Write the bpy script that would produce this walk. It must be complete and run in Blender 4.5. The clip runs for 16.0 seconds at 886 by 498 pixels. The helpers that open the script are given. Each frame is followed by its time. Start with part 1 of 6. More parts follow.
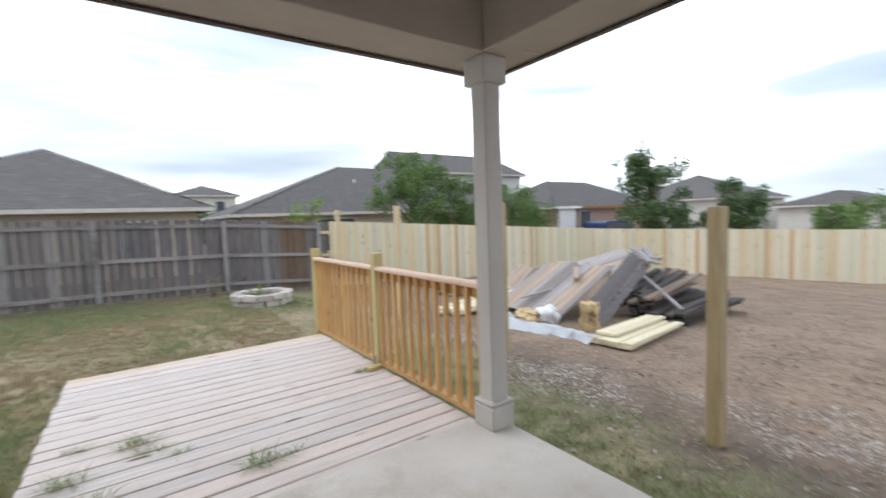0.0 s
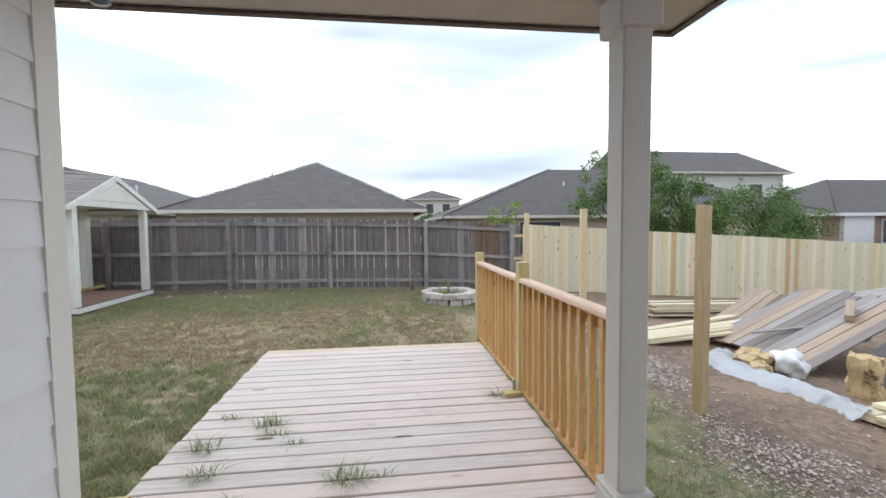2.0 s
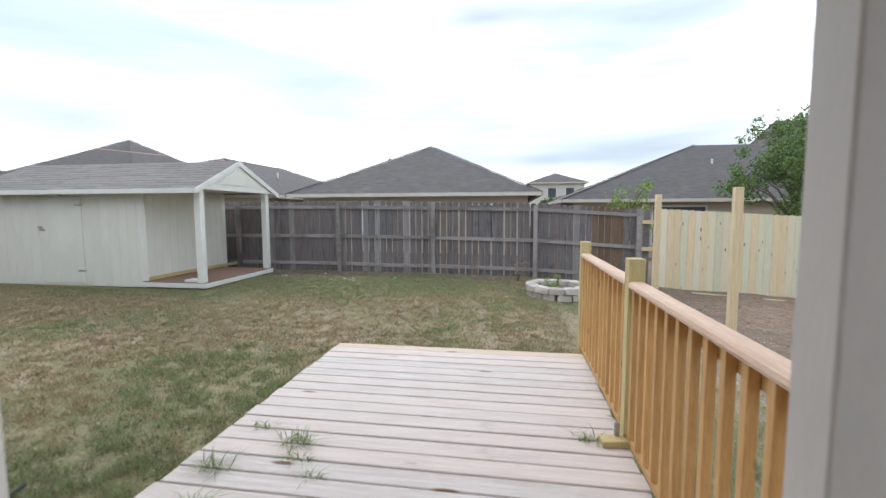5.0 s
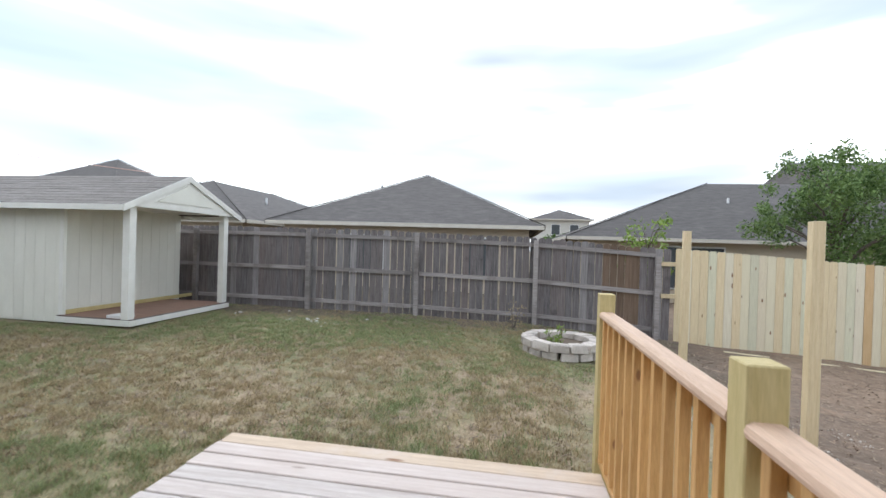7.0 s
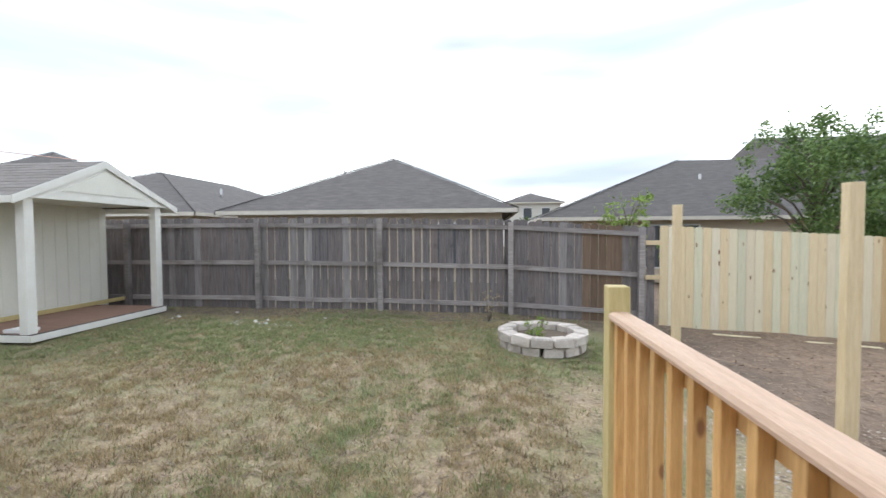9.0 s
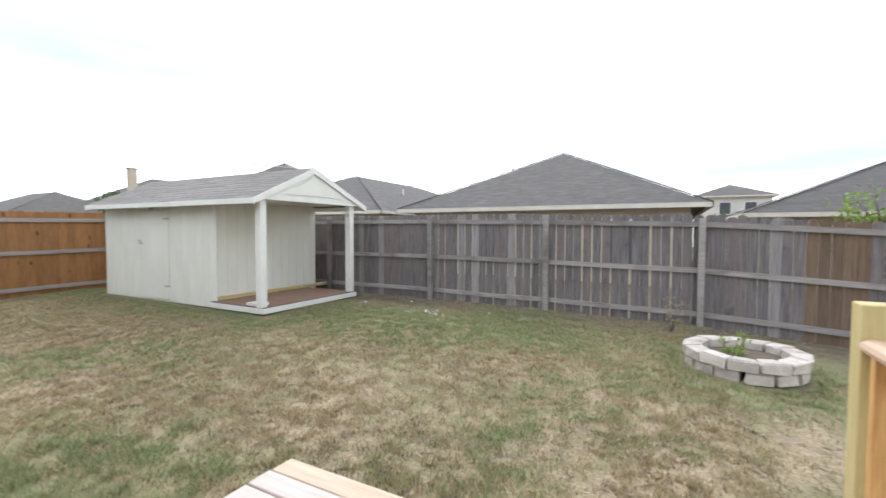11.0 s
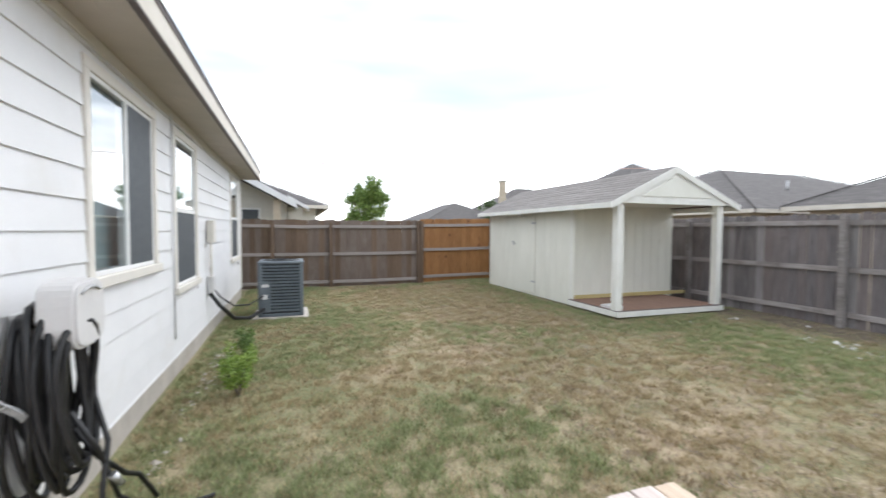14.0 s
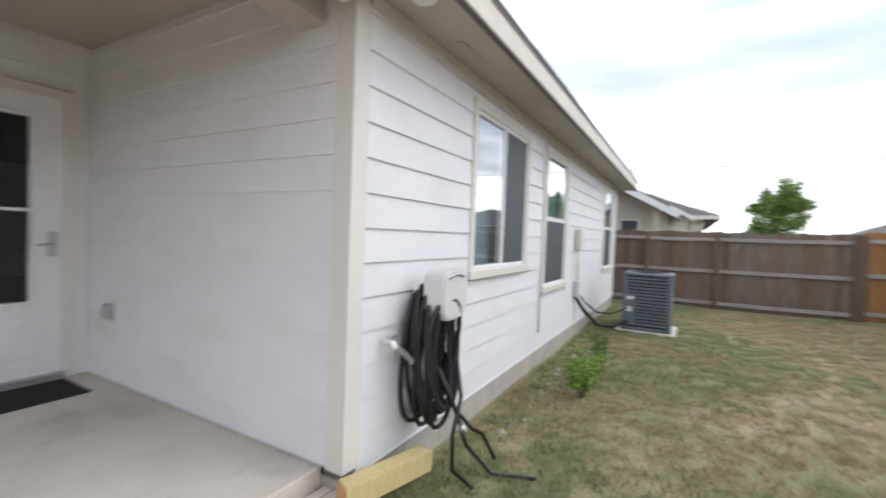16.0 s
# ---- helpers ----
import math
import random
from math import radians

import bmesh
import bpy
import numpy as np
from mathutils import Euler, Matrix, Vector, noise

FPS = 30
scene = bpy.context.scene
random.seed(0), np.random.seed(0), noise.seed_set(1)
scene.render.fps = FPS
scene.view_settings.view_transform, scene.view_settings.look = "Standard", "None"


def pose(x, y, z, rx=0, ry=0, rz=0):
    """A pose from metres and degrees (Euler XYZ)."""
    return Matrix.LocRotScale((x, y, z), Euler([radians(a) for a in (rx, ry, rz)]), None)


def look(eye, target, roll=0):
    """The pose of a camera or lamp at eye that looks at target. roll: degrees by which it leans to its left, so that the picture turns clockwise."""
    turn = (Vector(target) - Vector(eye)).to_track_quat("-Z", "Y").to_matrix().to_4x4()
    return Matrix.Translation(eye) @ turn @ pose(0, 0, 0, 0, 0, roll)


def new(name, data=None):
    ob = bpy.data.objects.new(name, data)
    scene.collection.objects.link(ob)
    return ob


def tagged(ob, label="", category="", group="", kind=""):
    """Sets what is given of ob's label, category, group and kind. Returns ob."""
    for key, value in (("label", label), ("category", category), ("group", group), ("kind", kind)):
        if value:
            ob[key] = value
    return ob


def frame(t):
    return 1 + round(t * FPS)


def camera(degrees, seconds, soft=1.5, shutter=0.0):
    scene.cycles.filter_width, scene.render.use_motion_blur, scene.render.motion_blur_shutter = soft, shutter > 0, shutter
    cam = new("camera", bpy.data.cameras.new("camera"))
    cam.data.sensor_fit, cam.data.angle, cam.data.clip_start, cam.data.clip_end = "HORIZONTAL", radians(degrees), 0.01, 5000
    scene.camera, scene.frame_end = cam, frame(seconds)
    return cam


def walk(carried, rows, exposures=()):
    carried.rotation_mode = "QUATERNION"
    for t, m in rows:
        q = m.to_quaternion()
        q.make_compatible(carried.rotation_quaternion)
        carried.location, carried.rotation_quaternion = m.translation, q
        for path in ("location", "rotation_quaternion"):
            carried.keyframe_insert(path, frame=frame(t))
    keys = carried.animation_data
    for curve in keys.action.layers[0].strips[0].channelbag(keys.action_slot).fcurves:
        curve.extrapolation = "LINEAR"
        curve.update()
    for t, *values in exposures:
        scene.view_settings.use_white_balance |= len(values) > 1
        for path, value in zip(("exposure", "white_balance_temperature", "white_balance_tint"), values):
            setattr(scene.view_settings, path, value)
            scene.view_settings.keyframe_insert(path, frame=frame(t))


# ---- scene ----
cam = camera(91.5, 16.0, shutter=0.5)
PATH = [
    (0, (0.084, -0.248, 1.544), (1.235, 1.381, 1.402), -2.1),
    (0.5, (0.232, -0.257, 1.551), (0.997, 1.588, 1.452), -1.5),
    (1, (0.449, -0.275, 1.561), (0.926, 1.661, 1.406), -1.0),
    (1.5, (0.664, -0.097, 1.533), (0.99, 1.874, 1.449), 1.7),
    (2, (0.838, 0.026, 1.537), (1.083, 2.008, 1.433), -0.5),
    (2.5, (1.024, 0.109, 1.547), (1.048, 2.107, 1.471), 1.3),
    (3, (1.134, 0.138, 1.552), (0.993, 2.131, 1.443), 1.4),
    (3.5, (1.171, 0.151, 1.524), (0.924, 2.132, 1.402), -0.2),
    (5.8, (1.243, 1.451, 1.489), (0.923, 3.416, 1.306), -0.1),
    (6, (1.251, 1.597, 1.475), (0.955, 3.572, 1.361), 0.2),
    (6.5, (1.274, 1.966, 1.489), (1.055, 3.951, 1.382), -0.7),
    (7, (1.349, 2.339, 1.487), (1.018, 4.311, 1.473), 1.8),
    (7.5, (1.384, 2.651, 1.458), (1.107, 4.631, 1.423), 1.1),
    (8, (1.35, 2.949, 1.48), (1.211, 4.943, 1.42), -0.3),
    (8.2, (1.33, 3.005, 1.466), (1.241, 5.002, 1.403), -0.4),
    (10.3, (1.392, 3.342, 1.452), (0.71, 5.22, 1.361), -0.0),
    (10.5, (1.38, 3.331, 1.454), (0.622, 5.18, 1.363), 0.1),
    (11, (1.345, 3.326, 1.444), (0.408, 5.092, 1.362), 0.2),
    (11.5, (1.317, 3.326, 1.436), (0.201, 4.984, 1.356), -0.1),
    (12, (1.293, 3.316, 1.442), (-0.02, 4.822, 1.349), 0.3),
    (12.5, (1.259, 3.276, 1.442), (-0.251, 4.583, 1.348), 0.3),
    (13, (1.234, 3.237, 1.447), (-0.414, 4.365, 1.347), 0.5),
    (13.5, (1.217, 3.179, 1.465), (-0.555, 4.102, 1.364), 0.5),
    (14, (1.185, 3.15, 1.477), (-0.705, 3.798, 1.395), 0.3),
    (14.5, (1.091, 3.145, 1.477), (-0.875, 3.5, 1.384), -0.3),
    (15, (0.958, 3.193, 1.489), (-1.039, 3.29, 1.464), 0.9),
    (15.5, (0.998, 3.32, 1.476), (-0.949, 2.865, 1.446), -0.4),
    (16, (1.075, 3.43, 1.447), (-0.667, 2.449, 1.383), 2.2),
]
walk(cam, [(t, look(eye, target, roll)) for t, eye, target, roll in PATH], exposures=[(0, 0.78, 6060, 9), (8, 0.83, 6080, 9), (10.5, 1.14, 6260, 10), (13, 1.16, 6280, 10), (14.5, 1.04, 6230, 11), (16, 0.9, 6230, 12)])

# ---- world and sun ----
SUN_EL, SUN_AZ = 50.0, 330.0
world = bpy.data.worlds.new("world")
scene.world = world
world.use_nodes = True
wn, wl = world.node_tree.nodes, world.node_tree.links
wn.clear()
w_out = wn.new("ShaderNodeOutputWorld")
w_bg = wn.new("ShaderNodeBackground")
w_sky = wn.new("ShaderNodeTexSky")
w_sky.sky_type, w_sky.sun_disc = "NISHITA", False
w_sky.sun_elevation, w_sky.sun_rotation = radians(SUN_EL), radians(SUN_AZ)
w_co = wn.new("ShaderNodeTexCoord")
w_map = wn.new("ShaderNodeMapping")
w_map.inputs["Scale"].default_value = (1.0, 1.0, 4.6)
w_noise = wn.new("ShaderNodeTexNoise")
w_noise.inputs["Scale"].default_value, w_noise.inputs["Detail"].default_value = 1.7, 4.0
w_noise.inputs["Roughness"].default_value = 0.52
w_ramp = wn.new("ShaderNodeValToRGB")
w_ramp.color_ramp.elements[0].position, w_ramp.color_ramp.elements[1].position = 0.40, 0.61
w_tint = wn.new("ShaderNodeMix")
w_tint.data_type = "RGBA"
w_ramp.color_ramp.elements[0].color = (0.66, 0.66, 0.66, 1)
w_grey_map = wn.new("ShaderNodeMapping")
w_grey_map.inputs["Scale"].default_value = (1.0, 1.0, 5.5)
w_grey_map.inputs["Location"].default_value = (3.1, 1.7, 0.4)
w_grey = wn.new("ShaderNodeTexNoise")
w_grey.inputs["Scale"].default_value, w_grey.inputs["Detail"].default_value = 1.7, 3.5
w_grey.inputs["Roughness"].default_value, w_grey.inputs["Distortion"].default_value = 0.45, 0.2
w_cloud = wn.new("ShaderNodeValToRGB")
w_cloud.color_ramp.elements[0].position, w_cloud.color_ramp.elements[1].position = 0.32, 0.72
w_cloud.color_ramp.elements[0].color, w_cloud.color_ramp.elements[1].color = (0.275, 0.305, 0.34, 1), (1.6, 1.59, 1.57, 1)
w_cloud.color_ramp.elements.new(0.48).color = (0.40, 0.42, 0.44, 1)
w_lift = wn.new("ShaderNodeVectorMath")
w_lift.operation = "SCALE"
w_lift.inputs["Scale"].default_value = 12.5
wl.new(w_co.outputs["Generated"], w_map.inputs["Vector"])
wl.new(w_map.outputs["Vector"], w_noise.inputs["Vector"])
wl.new(w_noise.outputs["Fac"], w_ramp.inputs["Fac"])
wl.new(w_ramp.outputs["Color"], w_tint.inputs["Factor"])
wl.new(w_sky.outputs["Color"], w_tint.inputs["A"])
wl.new(w_co.outputs["Generated"], w_grey_map.inputs["Vector"])
wl.new(w_grey_map.outputs["Vector"], w_grey.inputs["Vector"])
wl.new(w_grey.outputs["Fac"], w_cloud.inputs["Fac"])
wl.new(w_cloud.outputs["Color"], w_lift.inputs[0])
wl.new(w_lift.outputs[0], w_tint.inputs["B"])
wl.new(w_tint.outputs["Result"], w_bg.inputs["Color"])
w_bg.inputs["Strength"].default_value = 0.12
wl.new(w_bg.outputs["Background"], w_out.inputs["Surface"])
sun = new("sun", bpy.data.lights.new("sun", "SUN"))
sun.data.energy, sun.data.angle, sun.data.color = 0.5, radians(35), (1.0, 0.96, 0.9)
_el, _az = radians(SUN_EL), radians(SUN_AZ)
sun.matrix_world = look((0, 0, 0), (-math.sin(_az) * math.cos(_el), -math.cos(_az) * math.cos(_el), -math.sin(_el)))

# ---- materials ----
def material(name, low, high, rough=0.7, scale=6.0, stretch=(1, 1, 1), bump=0.15, fine=60.0, metal=0.0, vary=0.0, stain=None, stain_at=(0.55, 0.75), stain_scale=1.2, per_object=True, tint=None, detail=6.0, knots=None, grain_mix=0.22):
    """Two tones by noise, a finer grain, a stain colour in patches, and a change of tone from piece to piece."""
    m = bpy.data.materials.new(name)
    m.use_nodes = True
    n, l = m.node_tree.nodes, m.node_tree.links
    b = n["Principled BSDF"]
    b.inputs["Roughness"].default_value, b.inputs["Metallic"].default_value = rough, metal
    co = n.new("ShaderNodeTexCoord")
    info = n.new("ShaderNodeObjectInfo")
    push = n.new("ShaderNodeVectorMath")
    push.operation = "MULTIPLY_ADD"
    wide = n.new("ShaderNodeCombineXYZ")
    for k in range(3):
        if per_object:
            l.new(info.outputs["Random"], wide.inputs[k])
    l.new(wide.outputs[0], push.inputs[0])
    push.inputs[1].default_value = (37.0, 91.0, 53.0)
    l.new(co.outputs["Object"], push.inputs[2])
    mp = n.new("ShaderNodeMapping")
    mp.inputs["Scale"].default_value = stretch
    l.new(push.outputs[0], mp.inputs["Vector"])
    def noise_node(sc, det, ro=0.6, src=mp):
        x = n.new("ShaderNodeTexNoise")
        x.inputs["Scale"].default_value, x.inputs["Detail"].default_value, x.inputs["Roughness"].default_value = sc, det, ro
        l.new(src.outputs[0], x.inputs["Vector"])
        return x
    def ramp(src, a, c):
        x = n.new("ShaderNodeMapRange")
        x.inputs["From Min"].default_value, x.inputs["From Max"].default_value = a, c
        l.new(src, x.inputs["Value"])
        return x.outputs[0]
    def mix(f, a, c, mode="MIX"):
        x = n.new("ShaderNodeMix")
        x.data_type, x.blend_type = "RGBA", mode
        for v, k in ((f, "Factor"), (a, "A"), (c, "B")):
            if isinstance(v, (int, float)):
                x.inputs[k].default_value = v
            elif isinstance(v, tuple):
                x.inputs[k].default_value = (*v, 1)
            else:
                l.new(v, x.inputs[k])
        return x.outputs["Result"]
    big, small = noise_node(scale, detail), noise_node(fine, 4.0)
    col = mix(ramp(big.outputs["Fac"], 0.32, 0.68), low, high)
    grain = ramp(small.outputs["Fac"], 0.3, 0.75)
    col = mix(grain_mix, col, mix(grain, tuple(c * 0.45 for c in low), tuple(min(1, c * 1.15) for c in high)))
    if tint:
        col = mix(ramp(info.outputs["Random"], 0.25, 0.95), col, mix(0.55, col, tint))
    if stain:
        st = noise_node(stain_scale, 5.0, 0.65, push)
        col = mix(ramp(st.outputs["Fac"], *stain_at), col, stain)
    if knots:
        vo = n.new("ShaderNodeTexVoronoi")
        vo.inputs["Scale"].default_value = 1.0
        km = n.new("ShaderNodeMapping")
        km.inputs["Scale"].default_value = knots[0]
        l.new(push.outputs[0], km.inputs["Vector"])
        l.new(km.outputs[0], vo.inputs["Vector"])
        col = mix(ramp(vo.outputs["Distance"], 0.13, 0.07), col, knots[1])
    if vary:
        v = n.new("ShaderNodeMapRange")
        v.inputs["To Min"].default_value, v.inputs["To Max"].default_value = 1 - vary, 1 + vary
        l.new(info.outputs["Random"], v.inputs["Value"])
        hs = n.new("ShaderNodeHueSaturation")
        l.new(v.outputs[0], hs.inputs["Value"])
        l.new(col, hs.inputs["Color"])
        col = hs.outputs["Color"]
    l.new(col, b.inputs["Base Color"])
    if bump:
        bp = n.new("ShaderNodeBump")
        bp.inputs["Strength"].default_value, bp.inputs["Distance"].default_value = bump, 0.01
        l.new(small.outputs["Fac"], bp.inputs["Height"])
        l.new(bp.outputs[0], b.inputs["Normal"])
    return m


PAINT = material("white_siding_paint", (0.70, 0.70, 0.705), (0.75, 0.75, 0.755), 0.6, 2.0, (1, 1, 1), 0.05, 90, stain=(0.63, 0.61, 0.575), stain_at=(0.55, 0.85), grain_mix=0.05)
TRIM = material("beige_trim_paint", (0.66, 0.63, 0.57), (0.72, 0.69, 0.63), 0.6, 1.5, (1, 1, 0.4), 0.03, 50, grain_mix=0.07)
# beige-brown paint, taken darker to hold the light falloff under the porch
SOFFIT = material("soffit_paint_with_shade", (0.45, 0.395, 0.335), (0.51, 0.45, 0.385), 0.65, 3.0, (1, 1, 1), 0.05, 80, grain_mix=0.07)
COLUMN = material("column_paint", (0.52, 0.48, 0.44), (0.59, 0.55, 0.50), 0.6, 3.0, (1, 1, 0.3), 0.06, 70, grain_mix=0.07)
CONCRETE = material("patio_concrete", (0.54, 0.49, 0.43), (0.68, 0.63, 0.57), 0.85, 1.8, (1, 1, 1), 0.12, 140, stain=(0.40, 0.33, 0.26), stain_at=(0.55, 0.8), stain_scale=1.6)
FOUNDATION = material("foundation_concrete", (0.38, 0.35, 0.31), (0.50, 0.46, 0.41), 0.9, 4.0, (1, 1, 1), 0.2, 110, stain=(0.3, 0.24, 0.18))
DECK = material("weathered_deck_board", (0.53, 0.45, 0.41), (0.75, 0.69, 0.65), 0.75, 3.0, (0.8, 14, 14), 0.2, 26, vary=0.08, tint=(0.63, 0.51, 0.45), stain=(0.44, 0.36, 0.32), stain_at=(0.62, 0.85), stain_scale=2.2, knots=((1.6, 6.0, 1.0), (0.22, 0.13, 0.09)))
CEDAR = material("orange_rail_wood", (0.50, 0.27, 0.09), (0.68, 0.41, 0.16), 0.6, 4.0, (14, 14, 1.2), 0.12, 24, vary=0.1, knots=((9.0, 9.0, 4.0), (0.28, 0.13, 0.05)))
RAILTOP = material("top_rail_wood", (0.58, 0.39, 0.27), (0.72, 0.52, 0.38), 0.6, 4.0, (14, 1.2, 14), 0.12, 24, vary=0.06)
TREATED = material("treated_post_wood", (0.50, 0.40, 0.17), (0.63, 0.52, 0.26), 0.65, 4.0, (12, 12, 1.0), 0.12, 24, vary=0.06, knots=((4.0, 4.0, 1.3), (0.28, 0.17, 0.07)))
PINE = material("new_pine_picket", (0.69, 0.59, 0.41), (0.82, 0.735, 0.55), 0.65, 4.0, (14, 14, 0.9), 0.1, 24, vary=0.07, tint=(0.64, 0.60, 0.43), knots=((7.0, 7.0, 2.8), (0.22, 0.115, 0.05)))
PINE_POST = material("new_pine_post", (0.62, 0.48, 0.28), (0.75, 0.62, 0.40), 0.65, 4.0, (12, 12, 0.9), 0.1, 24, vary=0.05, knots=((4.0, 4.0, 1.2), (0.28, 0.16, 0.08)))
GREY = material("weathered_grey_picket", (0.075, 0.066, 0.067), (0.32, 0.292, 0.292), 0.85, 3.0, (16, 16, 0.8), 0.35, 26, grain_mix=0.38, vary=0.24, tint=(0.125, 0.092, 0.08), stain=(0.06, 0.053, 0.052), stain_at=(0.6, 0.8), stain_scale=2.0)
GREYRAIL = material("weathered_grey_rail", (0.23, 0.205, 0.195), (0.40, 0.365, 0.35), 0.85, 3.0, (1.0, 16, 16), 0.2, 26, vary=0.16, stain=(0.13, 0.11, 0.10), stain_at=(0.5, 0.75), stain_scale=1.5)
BROWN = material("brown_fence_picket", (0.115, 0.075, 0.05), (0.21, 0.145, 0.10), 0.85, 3.0, (16, 16, 0.8), 0.2, 26, vary=0.15)
BROWN_G = material("brown_grey_picket", (0.125, 0.092, 0.073), (0.225, 0.175, 0.145), 0.85, 3.0, (16, 16, 0.8), 0.2, 26, vary=0.08, stain=(0.23, 0.195, 0.17), stain_at=(0.52, 0.72), stain_scale=1.1)
RUST = material("cedar_fence_picket", (0.24, 0.105, 0.035), (0.40, 0.20, 0.075), 0.8, 3.0, (14, 14, 1.2), 0.15, 26, vary=0.12, knots=((5, 5, 2), (0.1, 0.04, 0.02)))
DARK = material("wet_dark_board", (0.025, 0.02, 0.018), (0.075, 0.06, 0.052), 0.7, 4.0, (3, 14, 14), 0.25, 30, vary=0.25)
SHEDPAINT = material("shed_cream_paint", (0.73, 0.72, 0.64), (0.81, 0.80, 0.72), 0.65, 2.0, (1, 1, 0.5), 0.08, 60, stain=(0.56, 0.49, 0.36), stain_at=(0.62, 0.9), stain_scale=0.9, grain_mix=0.07)
SHEDTRIM = material("shed_white_paint", (0.75, 0.74, 0.68), (0.83, 0.82, 0.77), 0.6, 4.0, (1, 1, 1), 0.08, 60, grain_mix=0.07)
SHINGLE = material("grey_brown_shingle", (0.19, 0.17, 0.158), (0.30, 0.275, 0.255), 0.92, 9.0, (1, 4, 1), 0.3, 120, vary=0.12)
ROOF = material("charcoal_shingle", (0.085, 0.078, 0.075), (0.15, 0.138, 0.132), 0.92, 2.0, (1.5, 1.5, 9), 0.3, 50, stain=(0.2, 0.18, 0.17), stain_at=(0.6, 0.8), stain_scale=0.6, vary=0.08)
WALLTAN = material("tan_house_wall", (0.50, 0.42, 0.31), (0.58, 0.50, 0.39), 0.8, 1.0, (1, 1, 5), 0.1, 20)
WALLWHITE = material("pale_house_wall", (0.62, 0.60, 0.54), (0.70, 0.68, 0.62), 0.75, 1.0, (1, 1, 5), 0.1, 20)
BRICK = material("red_brick_far", (0.34, 0.23, 0.18), (0.44, 0.31, 0.25), 0.85, 6.0, (1, 1, 3), 0.2, 20)
FASCIA = material("pale_fascia_paint", (0.62, 0.57, 0.49), (0.70, 0.66, 0.58), 0.6, 3.0, (1, 1, 1), 0.05, 60, grain_mix=0.07)
DARKTRIM_AND_SHADE = material("brown_drip_edge_and_lip_shade", (0.085, 0.06, 0.05), (0.13, 0.095, 0.08), 0.5, 5.0, (1, 1, 1), 0.05, 50)
METAL = material("galvanised_metal", (0.42, 0.42, 0.42), (0.55, 0.55, 0.55), 0.4, 8.0, (1, 1, 1), 0.05, 60, metal=0.8, grain_mix=0.07)
ACMETAL = material("blue_grey_ac_metal", (0.105, 0.125, 0.145), (0.155, 0.18, 0.20), 0.45, 4.0, (1, 1, 1), 0.05, 60, grain_mix=0.07)
ACDARK = material("dark_coil", (0.018, 0.02, 0.023), (0.04, 0.045, 0.05), 0.6, 30.0, (1, 1, 1), 0.2, 90)
RUBBER = material("black_rubber", (0.008, 0.008, 0.009), (0.022, 0.022, 0.023), 0.42, 8.0, (1, 1, 1), 0.1, 60)
PLASTIC = material("grey_white_plastic", (0.60, 0.59, 0.58), (0.68, 0.67, 0.66), 0.45, 3.0, (1, 1, 1), 0.03, 60, grain_mix=0.07)
WHITE = material("white_vinyl", (0.74, 0.74, 0.73), (0.80, 0.80, 0.79), 0.4, 4.0, (1, 1, 1), 0.03, 60, grain_mix=0.07)
SHEET = material("white_plastic_sheet", (0.80, 0.82, 0.85), (0.90, 0.91, 0.93), 0.35, 5.0, (1, 1, 1), 0.3, 18, grain_mix=0.07)
STONE = material("grey_wall_block", (0.47, 0.415, 0.37), (0.66, 0.60, 0.545), 0.9, 9.0, (1, 1, 1), 0.5, 45, vary=0.12, stain=(0.32, 0.28, 0.25), stain_scale=4.0)
GRAVEL = material("limestone_gravel", (0.42, 0.37, 0.325), (0.72, 0.66, 0.60), 0.9, 4.0, (1, 1, 1), 0.3, 50)
SOIL = material("planter_soil", (0.10, 0.075, 0.055), (0.19, 0.15, 0.11), 0.95, 12.0, (1, 1, 1), 0.6, 60)
BARK = material("bark", (0.10, 0.08, 0.065), (0.19, 0.16, 0.13), 0.9, 10.0, (3, 3, 0.8), 0.5, 40)
RED_WIRE = material("orange_cord", (0.62, 0.36, 0.30), (0.70, 0.44, 0.38), 0.5, 4.0, (1, 1, 1), 0, 40)
MAT = material("black_door_mat", (0.012, 0.012, 0.013), (0.03, 0.03, 0.032), 0.9, 30.0, (1, 1, 1), 0.5, 150)
SCREEN = material("dark_insect_screen", (0.055, 0.065, 0.072), (0.085, 0.095, 0.105), 0.6, 20.0, (1, 1, 1), 0.1, 200)
BLIND = material("pale_blind", (0.36, 0.50, 0.54), (0.46, 0.60, 0.64), 0.7, 2.0, (1, 1, 20), 0.1, 40)
# the gloom indoors is put into this colour, so the glass looks black
ROOM = material("room_darkness", (0.10, 0.09, 0.08), (0.14, 0.13, 0.115), 0.9, 2.0, (1, 1, 1), 0.0, 30)


def leafy(name, low, high):
    """Leaves: a tone of its own for each leaf, some light let through."""
    m = bpy.data.materials.new(name)
    m.use_nodes = True
    n, l = m.node_tree.nodes, m.node_tree.links
    b = n["Principled BSDF"]
    b.inputs["Roughness"].default_value = 0.55
    g = n.new("ShaderNodeNewGeometry")
    r = n.new("ShaderNodeValToRGB")
    r.color_ramp.elements[0].color, r.color_ramp.elements[1].color = (*low, 1), (*high, 1)
    l.new(g.outputs["Random Per Island"], r.inputs["Fac"])
    l.new(r.outputs["Color"], b.inputs["Base Color"])
    t = n.new("ShaderNodeBsdfTranslucent")
    l.new(r.outputs["Color"], t.inputs["Color"])
    x = n.new("ShaderNodeMixShader")
    x.inputs["Fac"].default_value = 0.3
    l.new(b.outputs[0], x.inputs[1])
    l.new(t.outputs[0], x.inputs[2])
    l.new(x.outputs[0], n["Material Output"].inputs["Surface"])
    return m


